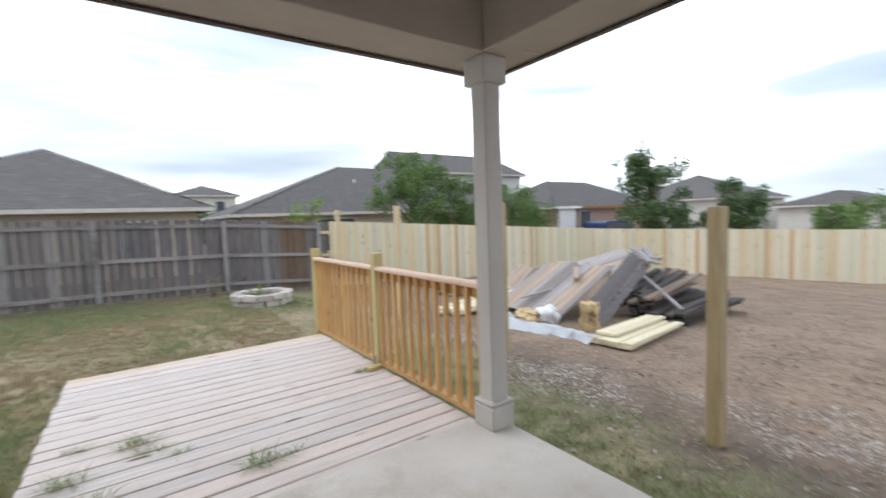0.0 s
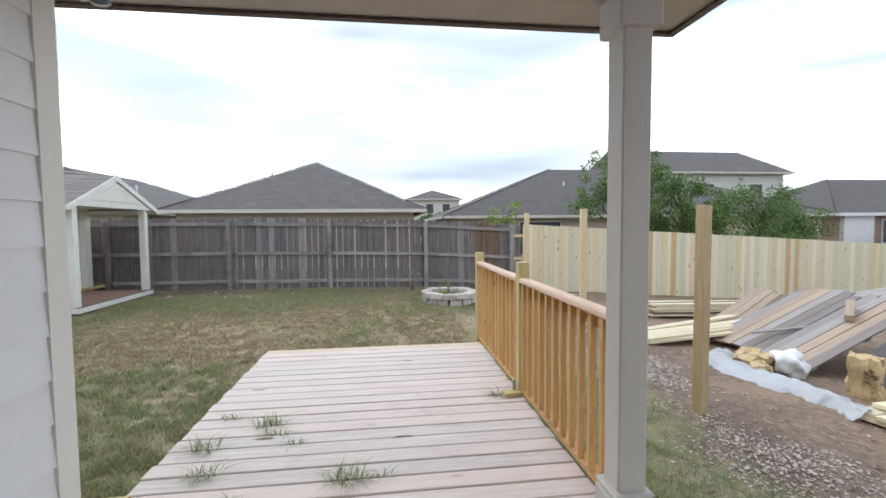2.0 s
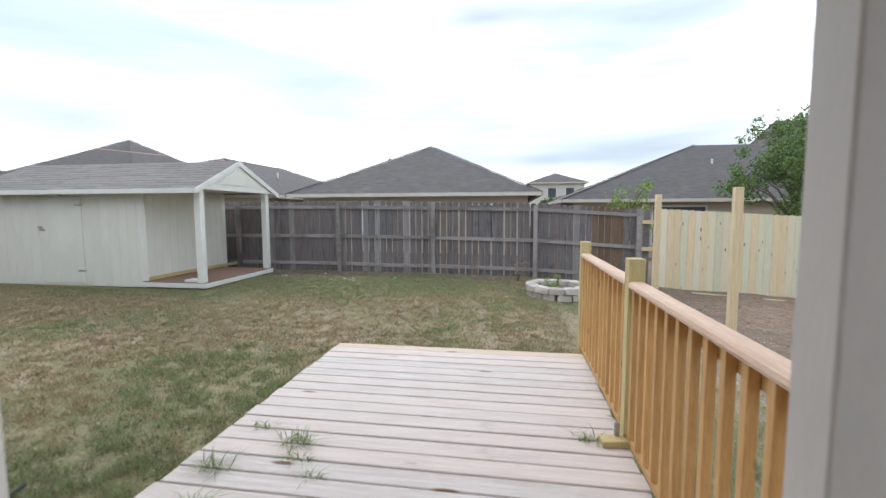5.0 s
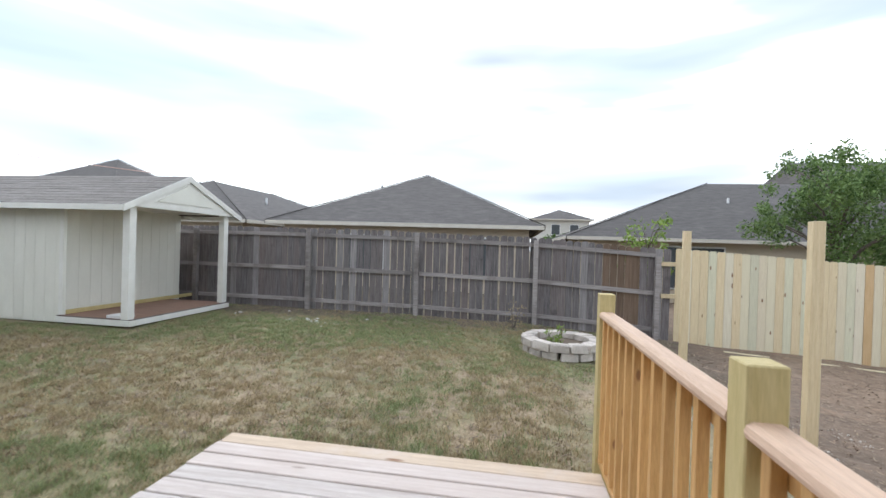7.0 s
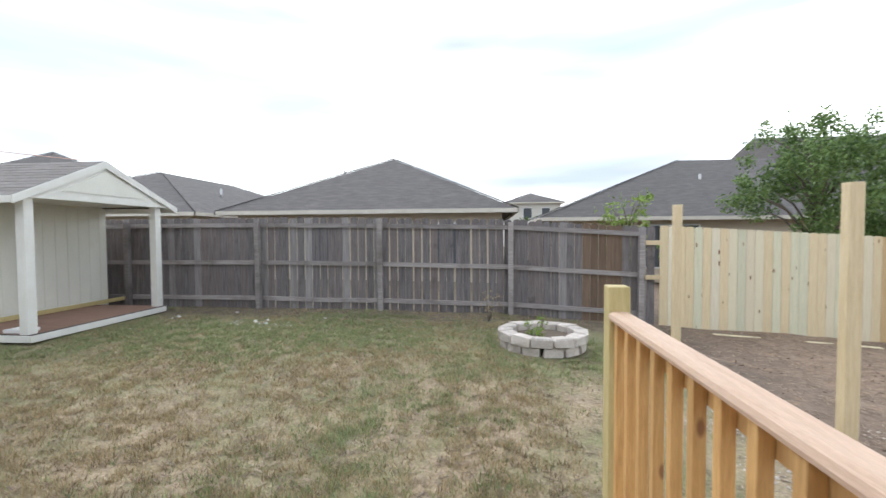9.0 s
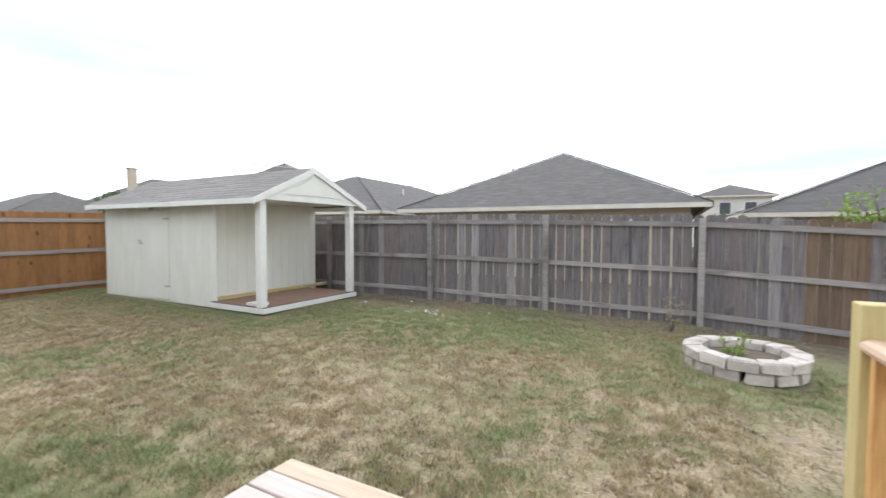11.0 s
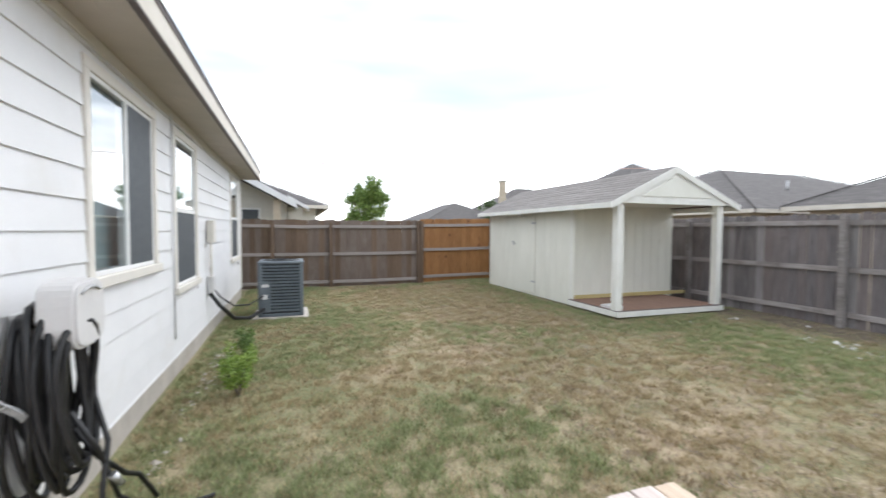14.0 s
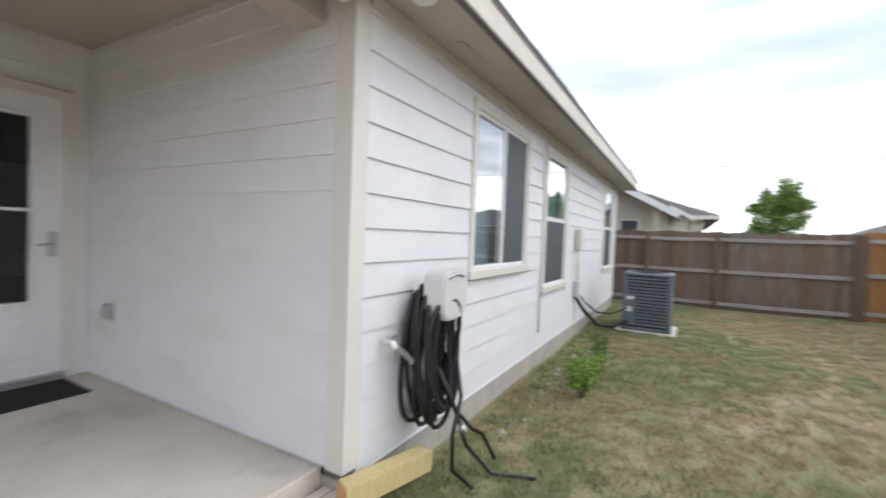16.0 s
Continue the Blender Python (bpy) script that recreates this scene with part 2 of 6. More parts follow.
LEAF = leafy("mid_green_leaf", (0.06, 0.115, 0.03), (0.24, 0.35, 0.11))
LEAF_DARK = leafy("dark_green_leaf", (0.04, 0.08, 0.03), (0.16, 0.23, 0.085))
LEAF_BRIGHT = leafy("bright_green_leaf", (0.13, 0.23, 0.035), (0.34, 0.45, 0.10))
LEAF_YOUNG = leafy("fresh_green_leaf", (0.075, 0.14, 0.03), (0.31, 0.43, 0.11))
BLADE = leafy("lawn_blade", (0.25, 0.20, 0.095), (0.58, 0.455, 0.275))
BLADE_GREEN = leafy("green_lawn_blade", (0.165, 0.205, 0.08), (0.39, 0.43, 0.205))
BLADE_BROWN = leafy("dead_lawn_blade", (0.13, 0.09, 0.05), (0.36, 0.26, 0.15))
WEED = leafy("deck_weed", (0.15, 0.20, 0.075), (0.34, 0.38, 0.18))


def glass(name="window_glass", straight=0.3):
    m = bpy.data.materials.new(name)
    m.use_nodes = True
    n, l = m.node_tree.nodes, m.node_tree.links
    n.remove(n["Principled BSDF"])
    fr, tr, gl, x = n.new("ShaderNodeLayerWeight"), n.new("ShaderNodeBsdfTransparent"), n.new("ShaderNodeBsdfGlossy"), n.new("ShaderNodeMixShader")
    fr.inputs["Blend"].default_value, gl.inputs["Roughness"].default_value = 0.5, 0.0
    rise, share = n.new("ShaderNodeMath"), n.new("ShaderNodeMapRange")
    rise.operation = "POWER"
    rise.inputs[1].default_value = 2.5
    share.inputs["To Min"].default_value, share.inputs["To Max"].default_value = straight, 1.0
    tr.inputs["Color"].default_value = (0.84, 0.89, 0.89, 1)
    l.new(fr.outputs["Facing"], rise.inputs[0])
    l.new(rise.outputs[0], share.inputs["Value"])
    l.new(share.outputs[0], x.inputs[0])
    l.new(tr.outputs[0], x.inputs[1])
    l.new(gl.outputs[0], x.inputs[2])
    l.new(x.outputs[0], n["Material Output"].inputs["Surface"])
    return m


GLASS = glass()
DOORGLASS = glass("door_glass", 0.05)


def ground_material():
    """Lawn, straw, bare soil and clay, laid out over the plan by place and noise."""
    m = bpy.data.materials.new("lawn_and_bare_soil")
    m.use_nodes = True
    n, l = m.node_tree.nodes, m.node_tree.links
    b = n["Principled BSDF"]
    b.inputs["Roughness"].default_value = 0.95
    co = n.new("ShaderNodeTexCoord")
    def nz(scale, det=6.0, ro=0.6):
        x = n.new("ShaderNodeTexNoise")
        x.inputs["Scale"].default_value, x.inputs["Detail"].default_value, x.inputs["Roughness"].default_value = scale, det, ro
        l.new(co.outputs["Object"], x.inputs["Vector"])
        return x.outputs["Fac"]
    def rg(v, a, c, lo=0.0, hi=1.0):
        x = n.new("ShaderNodeMapRange")
        for k, q in (("From Min", a), ("From Max", c), ("To Min", lo), ("To Max", hi)):
            x.inputs[k].default_value = q
        l.new(v, x.inputs["Value"])
        return x.outputs[0]
    def mx(f, a, c):
        x = n.new("ShaderNodeMix")
        x.data_type = "RGBA"
        for v, k in ((f, "Factor"), (a, "A"), (c, "B")):
            if isinstance(v, tuple):
                x.inputs[k].default_value = (*v, 1)
            else:
                l.new(v, x.inputs[k])
        return x.outputs["Result"]
    def ma(op, a, c):
        x = n.new("ShaderNodeMath")
        x.operation = op
        for k, v in ((0, a), (1, c)):
            if isinstance(v, (int, float)):
                x.inputs[k].default_value = v
            else:
                l.new(v, x.inputs[k])
        return x.outputs[0]
    big, mid, fine = nz(0.55), nz(2.3), nz(38.0, 4.0)
    straw = mx(rg(fine, 0.3, 0.7), (0.27, 0.205, 0.13), (0.52, 0.41, 0.275))
    green = mx(rg(fine, 0.3, 0.7), (0.15, 0.15, 0.07), (0.29, 0.285, 0.145))
    sep = n.new("ShaderNodeSeparateXYZ")
    l.new(co.outputs["Object"], sep.inputs[0])
    along_house = ma("ADD", rg(sep.outputs["Y"], 3.0, 5.0, 0.09, -0.02), rg(sep.outputs["Y"], 7.2, 8.8, 0.0, 0.13))
    lawn = mx(rg(ma("ADD", ma("ADD", ma("MULTIPLY", big, 0.6), ma("MULTIPLY", mid, 0.4)), along_house), 0.42, 0.58), straw, green)
    earth = mx(rg(fine, 0.3, 0.75), (0.20, 0.155, 0.125), (0.38, 0.32, 0.27))
    lawn = mx(rg(nz(1.3, 8.0, 0.75), 0.55, 0.70, 0.0, 0.65), lawn, earth)
    thatch = mx(rg(fine, 0.3, 0.7), (0.085, 0.058, 0.036), (0.19, 0.135, 0.085))
    lawn = mx(rg(nz(8.5, 4.0, 0.65), 0.54, 0.70, 0.0, 0.55), lawn, thatch)
    lawn = mx(rg(nz(0.8, 4.0, 0.6), 0.54, 0.72, 0.0, 0.2), lawn, thatch)
    clay = mx(rg(nz(1.6, 7.0, 0.7), 0.35, 0.65), (0.15, 0.10, 0.068), (0.30, 0.212, 0.15))
    clay = mx(rg(nz(14.0, 5.0, 0.75), 0.45, 0.75), clay, (0.40, 0.31, 0.23))
    edge = ma("ADD", ma("ADD", sep.outputs["X"], ma("MULTIPLY", mid, 1.6)), ma("MULTIPLY", sep.outputs["Y"], -0.10))
    right = rg(edge, 3.35, 4.0)
    near_fence = rg(ma("ADD", sep.outputs["Y"], ma("MULTIPLY", mid, 1.2)), 10.35, 10.95)
    damp = mx(rg(nz(5.0, 6.0, 0.7), 0.35, 0.65), (0.085, 0.063, 0.048), (0.20, 0.155, 0.12))
    clay = mx(rg(edge, 3.9, 5.2, 0.85, 0.0), clay, damp)
    clay = mx(rg(nz(3.4, 8.0, 0.7), 0.56, 0.66, 0.0, 0.7), clay, (0.36, 0.245, 0.165))
    col = mx(ma("MAXIMUM", right, ma("MULTIPLY", near_fence, 0.8)), lawn, clay)
    l.new(col, b.inputs["Base Color"])
    bp = n.new("ShaderNodeBump")
    bp.inputs["Strength"].default_value, bp.inputs["Distance"].default_value = 0.6, 0.03
    l.new(nz(22.0, 6.0, 0.7), bp.inputs["Height"])
    l.new(bp.outputs[0], b.inputs["Normal"])
    return m


GROUND = ground_material()

# ---- builders ----
def box(bm, x0, x1, y0, y1, z0, z1, m=None, bevel=0.0):
    vs = [bm.verts.new((x, y, z)) for z in (z0, z1) for x, y in ((x0, y0), (x1, y0), (x1, y1), (x0, y1))]
    fs = [bm.faces.new([vs[i] for i in q]) for q in ((3, 2, 1, 0), (4, 5, 6, 7), (0, 1, 5, 4), (1, 2, 6, 5), (2, 3, 7, 6), (3, 0, 4, 7))]
    if bevel:
        r = bmesh.ops.bevel(bm, geom=list({e for f in fs for e in f.edges}), offset=bevel, segments=1, affect="EDGES")
        vs = list({v for f in r["faces"] for v in f.verts} | {v for v in vs if v.is_valid})
    if m is not None:
        bmesh.ops.transform(bm, matrix=m, verts=[v for v in vs if v.is_valid])
    return vs


def prism(bm, profile, axis, a, c):
    """A profile of (u, v) pulled along an axis from a to c. axis x: (y, z); y: (x, z); z: (x, y)."""
    def at(u, v, w):
        return {"x": (w, u, v), "y": (u, w, v), "z": (u, v, w)}[axis]
    lo, hi = [bm.verts.new(at(u, v, a)) for u, v in profile], [bm.verts.new(at(u, v, c)) for u, v in profile]
    k = len(profile)
    bm.faces.new(lo)
    bm.faces.new(hi[::-1])
    for i in range(k):
        bm.faces.new((lo[i], hi[i], hi[(i + 1) % k], lo[(i + 1) % k]))
    bmesh.ops.recalc_face_normals(bm, faces=bm.faces)


def tube(bm, points, r, sides=8):
    rings = []
    for i, p in enumerate(points):
        d = (Vector(points[min(i + 1, len(points) - 1)]) - Vector(points[max(i - 1, 0)])).normalized()
        u = d.orthogonal().normalized()
        if rings:
            u = (last - d * last.dot(d)).normalized()
        last, w = u, d.cross(u)
        rr = r[i] if isinstance(r, (list, tuple)) else r
        rings.append([bm.verts.new(Vector(p) + rr * (math.cos(2 * math.pi * k / sides) * u + math.sin(2 * math.pi * k / sides) * w)) for k in range(sides)])
    for a, c in zip(rings, rings[1:]):
        for k in range(sides):
            f = bm.faces.new((a[k], a[(k + 1) % sides], c[(k + 1) % sides], c[k]))
            f.smooth = True
    bm.faces.new(rings[0][::-1])
    bm.faces.new(rings[-1])


def mesh_of(name, bm, mat):
    me = bpy.data.meshes.new(name)
    bm.normal_update()
    bm.to_mesh(me)
    bm.free()
    me.materials.append(mat)
    return me


def part(name, bm, mat, parent=None, label=""):
    """Links a bmesh as one mesh object under a thing or a part."""
    ob = new(name, mesh_of(name, bm, mat) if isinstance(bm, bmesh.types.BMesh) else bm)
    if parent is not None:
        ob.parent = parent
    if label:
        ob["label"] = label
    return ob


def thing(name, label, category, at=None, group="", kind=""):
    ob = new(name)
    ob.empty_display_size = 0.1
    if at is not None:
        ob.matrix_world = at
    return tagged(ob, label, category, group, kind)


def piece(name, data, parent, m, label=""):
    """A piece on shared mesh data, at m in its parent's frame."""
    ob = new(name, data)
    ob.parent = parent
    ob.matrix_basis = m
    if label:
        ob["label"] = label
    return ob


def boxpart(name, mat, parent, x0, x1, y0, y1, z0, z1, label="", bevel=0.004, m=None):
    bm = bmesh.new()
    box(bm, x0, x1, y0, y1, z0, z1, m, bevel)
    return part(name, bm, mat, parent, label)


def gz(x, y):
    """The height of the ground: level lawn, falling to the east."""
    z = 0.0
    if x > 1.5:
        z = -0.06 * (min(x, 19.0) - 1.5)
    if x < 1.0:
        z += 0.06 * max(0.0, min(1.0, (y - 5.5) / 3)) * max(0.0, min(1.0, (1.0 - x) / 3))
    return z


# ---- ground ----
def build_ground():
    bm = bmesh.new()
    xs = [-400, -200, -100, -60, -40, -25, -16] + [-12 + 0.4 * i for i in range(85)] + [24, 30, 45, 70, 120, 220, 400]
    ys = [-400, -150, -60, -30, -15, -8] + [-4 + 0.4 * i for i in range(43)] + [15, 18, 24, 35, 55, 90, 160, 400]
    rows = []
    for y in ys:
        rows.append([bm.verts.new((x, y, gz(x, y) + (0.03 * noise.noise(Vector((x * 0.7, y * 0.7, 0))) if abs(x) < 30 and abs(y) < 30 else 0) + (0.025 * noise.noise(Vector((x * 2.1, y * 2.1, 3))) if x > 3 else 0))) for x in xs])
    for a, c in zip(rows, rows[1:]):
        for i in range(len(xs) - 1):
            f = bm.faces.new((a[i], a[i + 1], c[i + 1], c[i]))
            f.smooth = True
    tagged(part("ground", bm, GROUND), "patchy dry lawn turning to bare brown clay", "ground", kind="structure")


build_ground()

# ---- the house ----
X0, YW, SLAB, COURSE = -9.3, 2.0, 0.25, 0.178
YB, CEIL = -0.68, 2.78
CX = -0.53


def siding(parent, axis, at, face, span, z0, z1, holes=()):
    """Lapped boards on a wall. axis: the way the boards run; face: +1 or -1, the side they look to."""
    k = 0
    base = 1.47 - COURSE * 8
    while True:
        lo, hi = base + COURSE * k, base + COURSE * (k + 1)
        k += 1
        if hi <= z0 + 0.01:
            continue
        if lo >= z1 - 0.01:
            break
        lo, hi = max(lo, z0), min(hi, z1)
        cuts = [span]
        for a, c, h0, h1 in holes:
            if hi > h0 + 0.002 and lo < h1 - 0.002:
                cuts = [q for s0, s1 in cuts for q in ((s0, min(s1, a)), (max(s0, c), s1)) if q[1] - q[0] > 0.02]
        for s0, s1 in cuts:
            bm = bmesh.new()
            o, t = at + face * 0.019, at + face * 0.006
            prism(bm, [(at - face * 0.004, lo - 0.0), (o, lo - 0.0), (t, hi + 0.004), (at - face * 0.004, hi + 0.004)], axis, s0, s1)
            part("siding_board", bm, PAINT, parent)


WINDOWS = [(-3.09, -1.90, 1.19, 2.41), (-4.72, -3.80, 0.90, 2.43), (-8.72, -7.78, 0.93, 2.44)]


def wall_panel(name, label, axis, at, thick, span, z0, z1, holes=(), mat=PAINT):
    """The wall behind the boards, with its openings cut through."""
    bm = bmesh.new()
    us = sorted({span[0], span[1], *[h for a, c, _, _ in holes for h in (a, c)]})
    for u0, u1 in zip(us, us[1:]):
        zs = [(z0, z1)]
        for a, c, h0, h1 in holes:
            if a < (u0 + u1) / 2 < c:
                zs = [(z0, h0), (h1, z1)]
        for q0, q1 in zs:
            if q1 - q0 > 0.001:
                if axis == "x":
                    box(bm, u0, u1, at - thick, at, q0, q1)
                else:
                    box(bm, at - thick, at, u0, u1, q0, q1)
    return tagged(part(name, bm, mat), label, "wall", kind="structure")


wall_back = wall_panel("wall_back", "white lapped siding wall of the house facing the lawn", "x", YW, 0.15, (X0, CX - 0.16), 0.2, 2.57, WINDOWS)
siding(wall_back, "x", YW, 1, (X0 + 0.09, CX - 0.085), 0.2, 2.57, [(a - 0.07, c + 0.07, h0 - 0.07, h1 + 0.07) for a, c, h0, h1 in WINDOWS])
wall_side = wall_panel("wall_porch_side", "pale lapped siding wall along the covered patio", "y", CX, 0.15, (YB, YW), SLAB, CEIL)
siding(wall_side, "y", CX, 1, (YB, YW - 0.085), SLAB + 0.01, CEIL)
DOOR = (-0.36, 0.55, SLAB + 0.05, SLAB + 2.09)
wall_porch = wall_panel("wall_porch_back", "pale lapped siding wall with the back door", "x", YB, 0.15, (CX - 0.15, 2.6), SLAB, CEIL, [DOOR])
siding(wall_porch, "x", YB, 1, (CX + 0.02, 2.6), SLAB + 0.01, CEIL, [(DOOR[0] - 0.07, DOOR[1] + 0.07, DOOR[2] - 0.1, DOOR[3] + 0.07)])
for nm, a in (("wall_west", X0 + 0.15), ("wall_east", 2.6)):
    wall_panel(nm, "plain end wall of the house", "y", a, 0.15, (-9.0, YW - 0.15 if a < 0 else YB - 0.15), 0.2, 2.7)
wall_panel("wall_front", "plain far wall of the house", "x", -9.0, 0.15, (X0, 2.6), 0.2, 2.7)
bm = bmesh.new()
box(bm, CX - 0.095, CX + 0.022, YW - 0.095, YW + 0.022, SLAB, 2.57)
tagged(part("trim_corner", bm, TRIM), "beige painted corner board of the house", "trim", kind="structure")
bm = bmesh.new()
box(bm, X0 - 0.02, X0 + 0.09, YW - 0.09, YW + 0.022, 0.2, 2.57)
tagged(part("trim_west", bm, TRIM), "beige painted corner board at the end of the house", "trim", kind="structure")
bm = bmesh.new()
box(bm, X0, CX, YW - 0.3, YW + 0.004, -0.3, 0.199)
tagged(part("foundation", bm, FOUNDATION), "bare grey concrete foundation strip under the siding", "foundation", kind="structure")
bm = bmesh.new()
box(bm, CX, 1.91, YB - 0.15, 1.865, -0.35, SLAB, None, 0.008)
tagged(part("patio_slab", bm, CONCRETE), "stained beige concrete patio slab", "patio floor", kind="structure")
# unseen floor and ceiling, added dark behind the glass
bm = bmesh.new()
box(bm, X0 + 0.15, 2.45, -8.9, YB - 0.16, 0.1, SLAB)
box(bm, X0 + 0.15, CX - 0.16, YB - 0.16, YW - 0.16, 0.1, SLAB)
tagged(part("floor_inside", bm, ROOM), "unseen floor inside the house, coloured dark for the unlit room", "floor", kind="structure")
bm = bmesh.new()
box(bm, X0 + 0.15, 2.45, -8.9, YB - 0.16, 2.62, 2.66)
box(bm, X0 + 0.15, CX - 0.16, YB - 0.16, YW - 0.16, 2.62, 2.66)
tagged(part("ceiling_inside", bm, ROOM), "unseen ceiling inside the house, coloured dark for the unlit room", "ceiling", kind="structure")

# porch ceiling, beams, soffit, fascia and roof
bm = bmesh.new()
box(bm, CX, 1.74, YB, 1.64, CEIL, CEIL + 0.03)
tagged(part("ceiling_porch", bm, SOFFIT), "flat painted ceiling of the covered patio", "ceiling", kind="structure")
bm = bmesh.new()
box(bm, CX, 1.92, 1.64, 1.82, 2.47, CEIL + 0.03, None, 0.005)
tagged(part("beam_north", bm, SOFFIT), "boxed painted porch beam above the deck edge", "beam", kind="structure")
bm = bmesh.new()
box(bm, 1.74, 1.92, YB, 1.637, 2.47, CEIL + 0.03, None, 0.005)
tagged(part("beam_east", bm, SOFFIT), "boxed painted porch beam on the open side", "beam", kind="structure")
EV, EVX, EZ = 2.385, 2.46, 2.652
bm = bmesh.new()
box(bm, X0 + 0.09, CX - 0.096, YW - 0.02, YW + 0.024, 2.571, EZ - 0.013, None, 0.003)
tagged(part("trim_frieze", bm, TRIM), "beige painted frieze board under the soffit", "trim", kind="structure")
bm = bmesh.new()
box(bm, CX - 0.095, CX + 0.02, YW - 0.095, YW - 0.0005, 2.5705, EZ - 0.013)
tagged(part("trim_frieze_end", bm, TRIM), "beige painted end of the frieze board", "trim", kind="structure")
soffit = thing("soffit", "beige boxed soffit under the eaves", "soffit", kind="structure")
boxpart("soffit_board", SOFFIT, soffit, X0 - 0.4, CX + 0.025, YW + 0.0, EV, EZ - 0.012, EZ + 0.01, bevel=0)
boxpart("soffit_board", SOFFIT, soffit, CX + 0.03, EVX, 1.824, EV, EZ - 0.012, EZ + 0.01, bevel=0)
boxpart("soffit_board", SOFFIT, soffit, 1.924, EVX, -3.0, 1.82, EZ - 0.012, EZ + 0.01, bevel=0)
for vx in (0.17, 0.295, 0.425, -1.6, -3.5, -5.8, -7.6):
    v = boxpart("soffit_vent", ACDARK, soffit, vx, vx + 0.11 if vx > 0 else vx + 0.3, 2.12, 2.18, EZ - 0.017, EZ - 0.013, "dark slotted soffit vent" if vx > 0 else "painted soffit vent", bevel=0)
    if vx < 0:
        v.data.materials[0] = SOFFIT
fascia = thing("fascia", "pale painted fascia board with a dark drip edge", "fascia", kind="structure")
boxpart("fascia_board", FASCIA, fascia, X0 - 0.4, EVX, EV, EV + 0.022, EZ - 0.02, EZ + 0.14, bevel=0.002)
boxpart("fascia_board", FASCIA, fascia, EVX, EVX + 0.022, -3.0, EV + 0.022, EZ - 0.02, EZ + 0.14, bevel=0.002)
boxpart("fascia_board", FASCIA, fascia, X0 - 0.422, X0 - 0.4, -3.0, EV + 0.022, EZ - 0.02, EZ + 0.14, bevel=0.002)
boxpart("drip_edge", DARKTRIM_AND_SHADE, fascia, X0 - 0.43, EVX + 0.03, EV + 0.0225, EV + 0.03, EZ + 0.125, EZ + 0.16, bevel=0)
boxpart("drip_edge", DARKTRIM_AND_SHADE, fascia, EVX + 0.0225, EVX + 0.03, -3.0, EV + 0.022, EZ + 0.125, EZ + 0.16, bevel=0)
# brown strips that draw the shadow along the underside of the fascia
boxpart("under_lip", DARKTRIM_AND_SHADE, fascia, X0 - 0.4, EVX + 0.02, EV - 0.02, EV + 0.02, EZ - 0.032, EZ - 0.0205, "brown strip standing in for the shadow under the fascia", bevel=0)
boxpart("under_lip", DARKTRIM_AND_SHADE, fascia, EVX - 0.02, EVX + 0.02, -3.0, EV - 0.022, EZ - 0.032, EZ - 0.0205, "brown strip standing in for the shadow under the fascia", bevel=0)
bm = bmesh.new()
c = [bm.verts.new(p) for p in ((X0 - 0.43, EV + 0.04, EZ + 0.16), (EVX + 0.04, EV + 0.04, EZ + 0.16), (EVX + 0.04, -9.4, EZ + 0.16), (X0 - 0.43, -9.4, EZ + 0.16), (X0 + 5.2, -3.5, 5.0), (EV - 5.5, -3.5, 5.0))]
for q in ((0, 1, 5, 4), (1, 2, 5), (2, 3, 4, 5), (3, 0, 4)):
    bm.faces.new([c[i] for i in q])
bmesh.ops.solidify(bm, geom=bm.faces[:], thickness=0.02)
tagged(part("roof_house", bm, ROOF), "charcoal shingle hip roof of the house", "roof", kind="structure")


def column():
    t = thing("porch_column", "square beige painted porch column with plain cap and base", "column", pose(1.83, 1.73, SLAB))
    boxpart("shaft", COLUMN, t, -0.062, 0.062, -0.062, 0.062, 0.0, 2.22, bevel=0.006)
    boxpart("base", COLUMN, t, -0.09, 0.09, -0.09, 0.09, 0.0, 0.14, bevel=0.008)
    boxpart("base", COLUMN, t, -0.088, 0.088, -0.088, 0.088, 0.143, 0.17, bevel=0.008)
    boxpart("cap", COLUMN, t, -0.09, 0.09, -0.09, 0.09, 2.07, 2.22, bevel=0.006)


column()


def pane(parent, x0, x1, y, z0, z1, mat=GLASS):
    """One sheet of glass that looks to +y."""
    bm = bmesh.new()
    bm.faces.new([bm.verts.new(q) for q in ((x1, y, z0), (x0, y, z0), (x0, y, z1), (x1, y, z1))])
    return part("pane", bm, mat, parent)


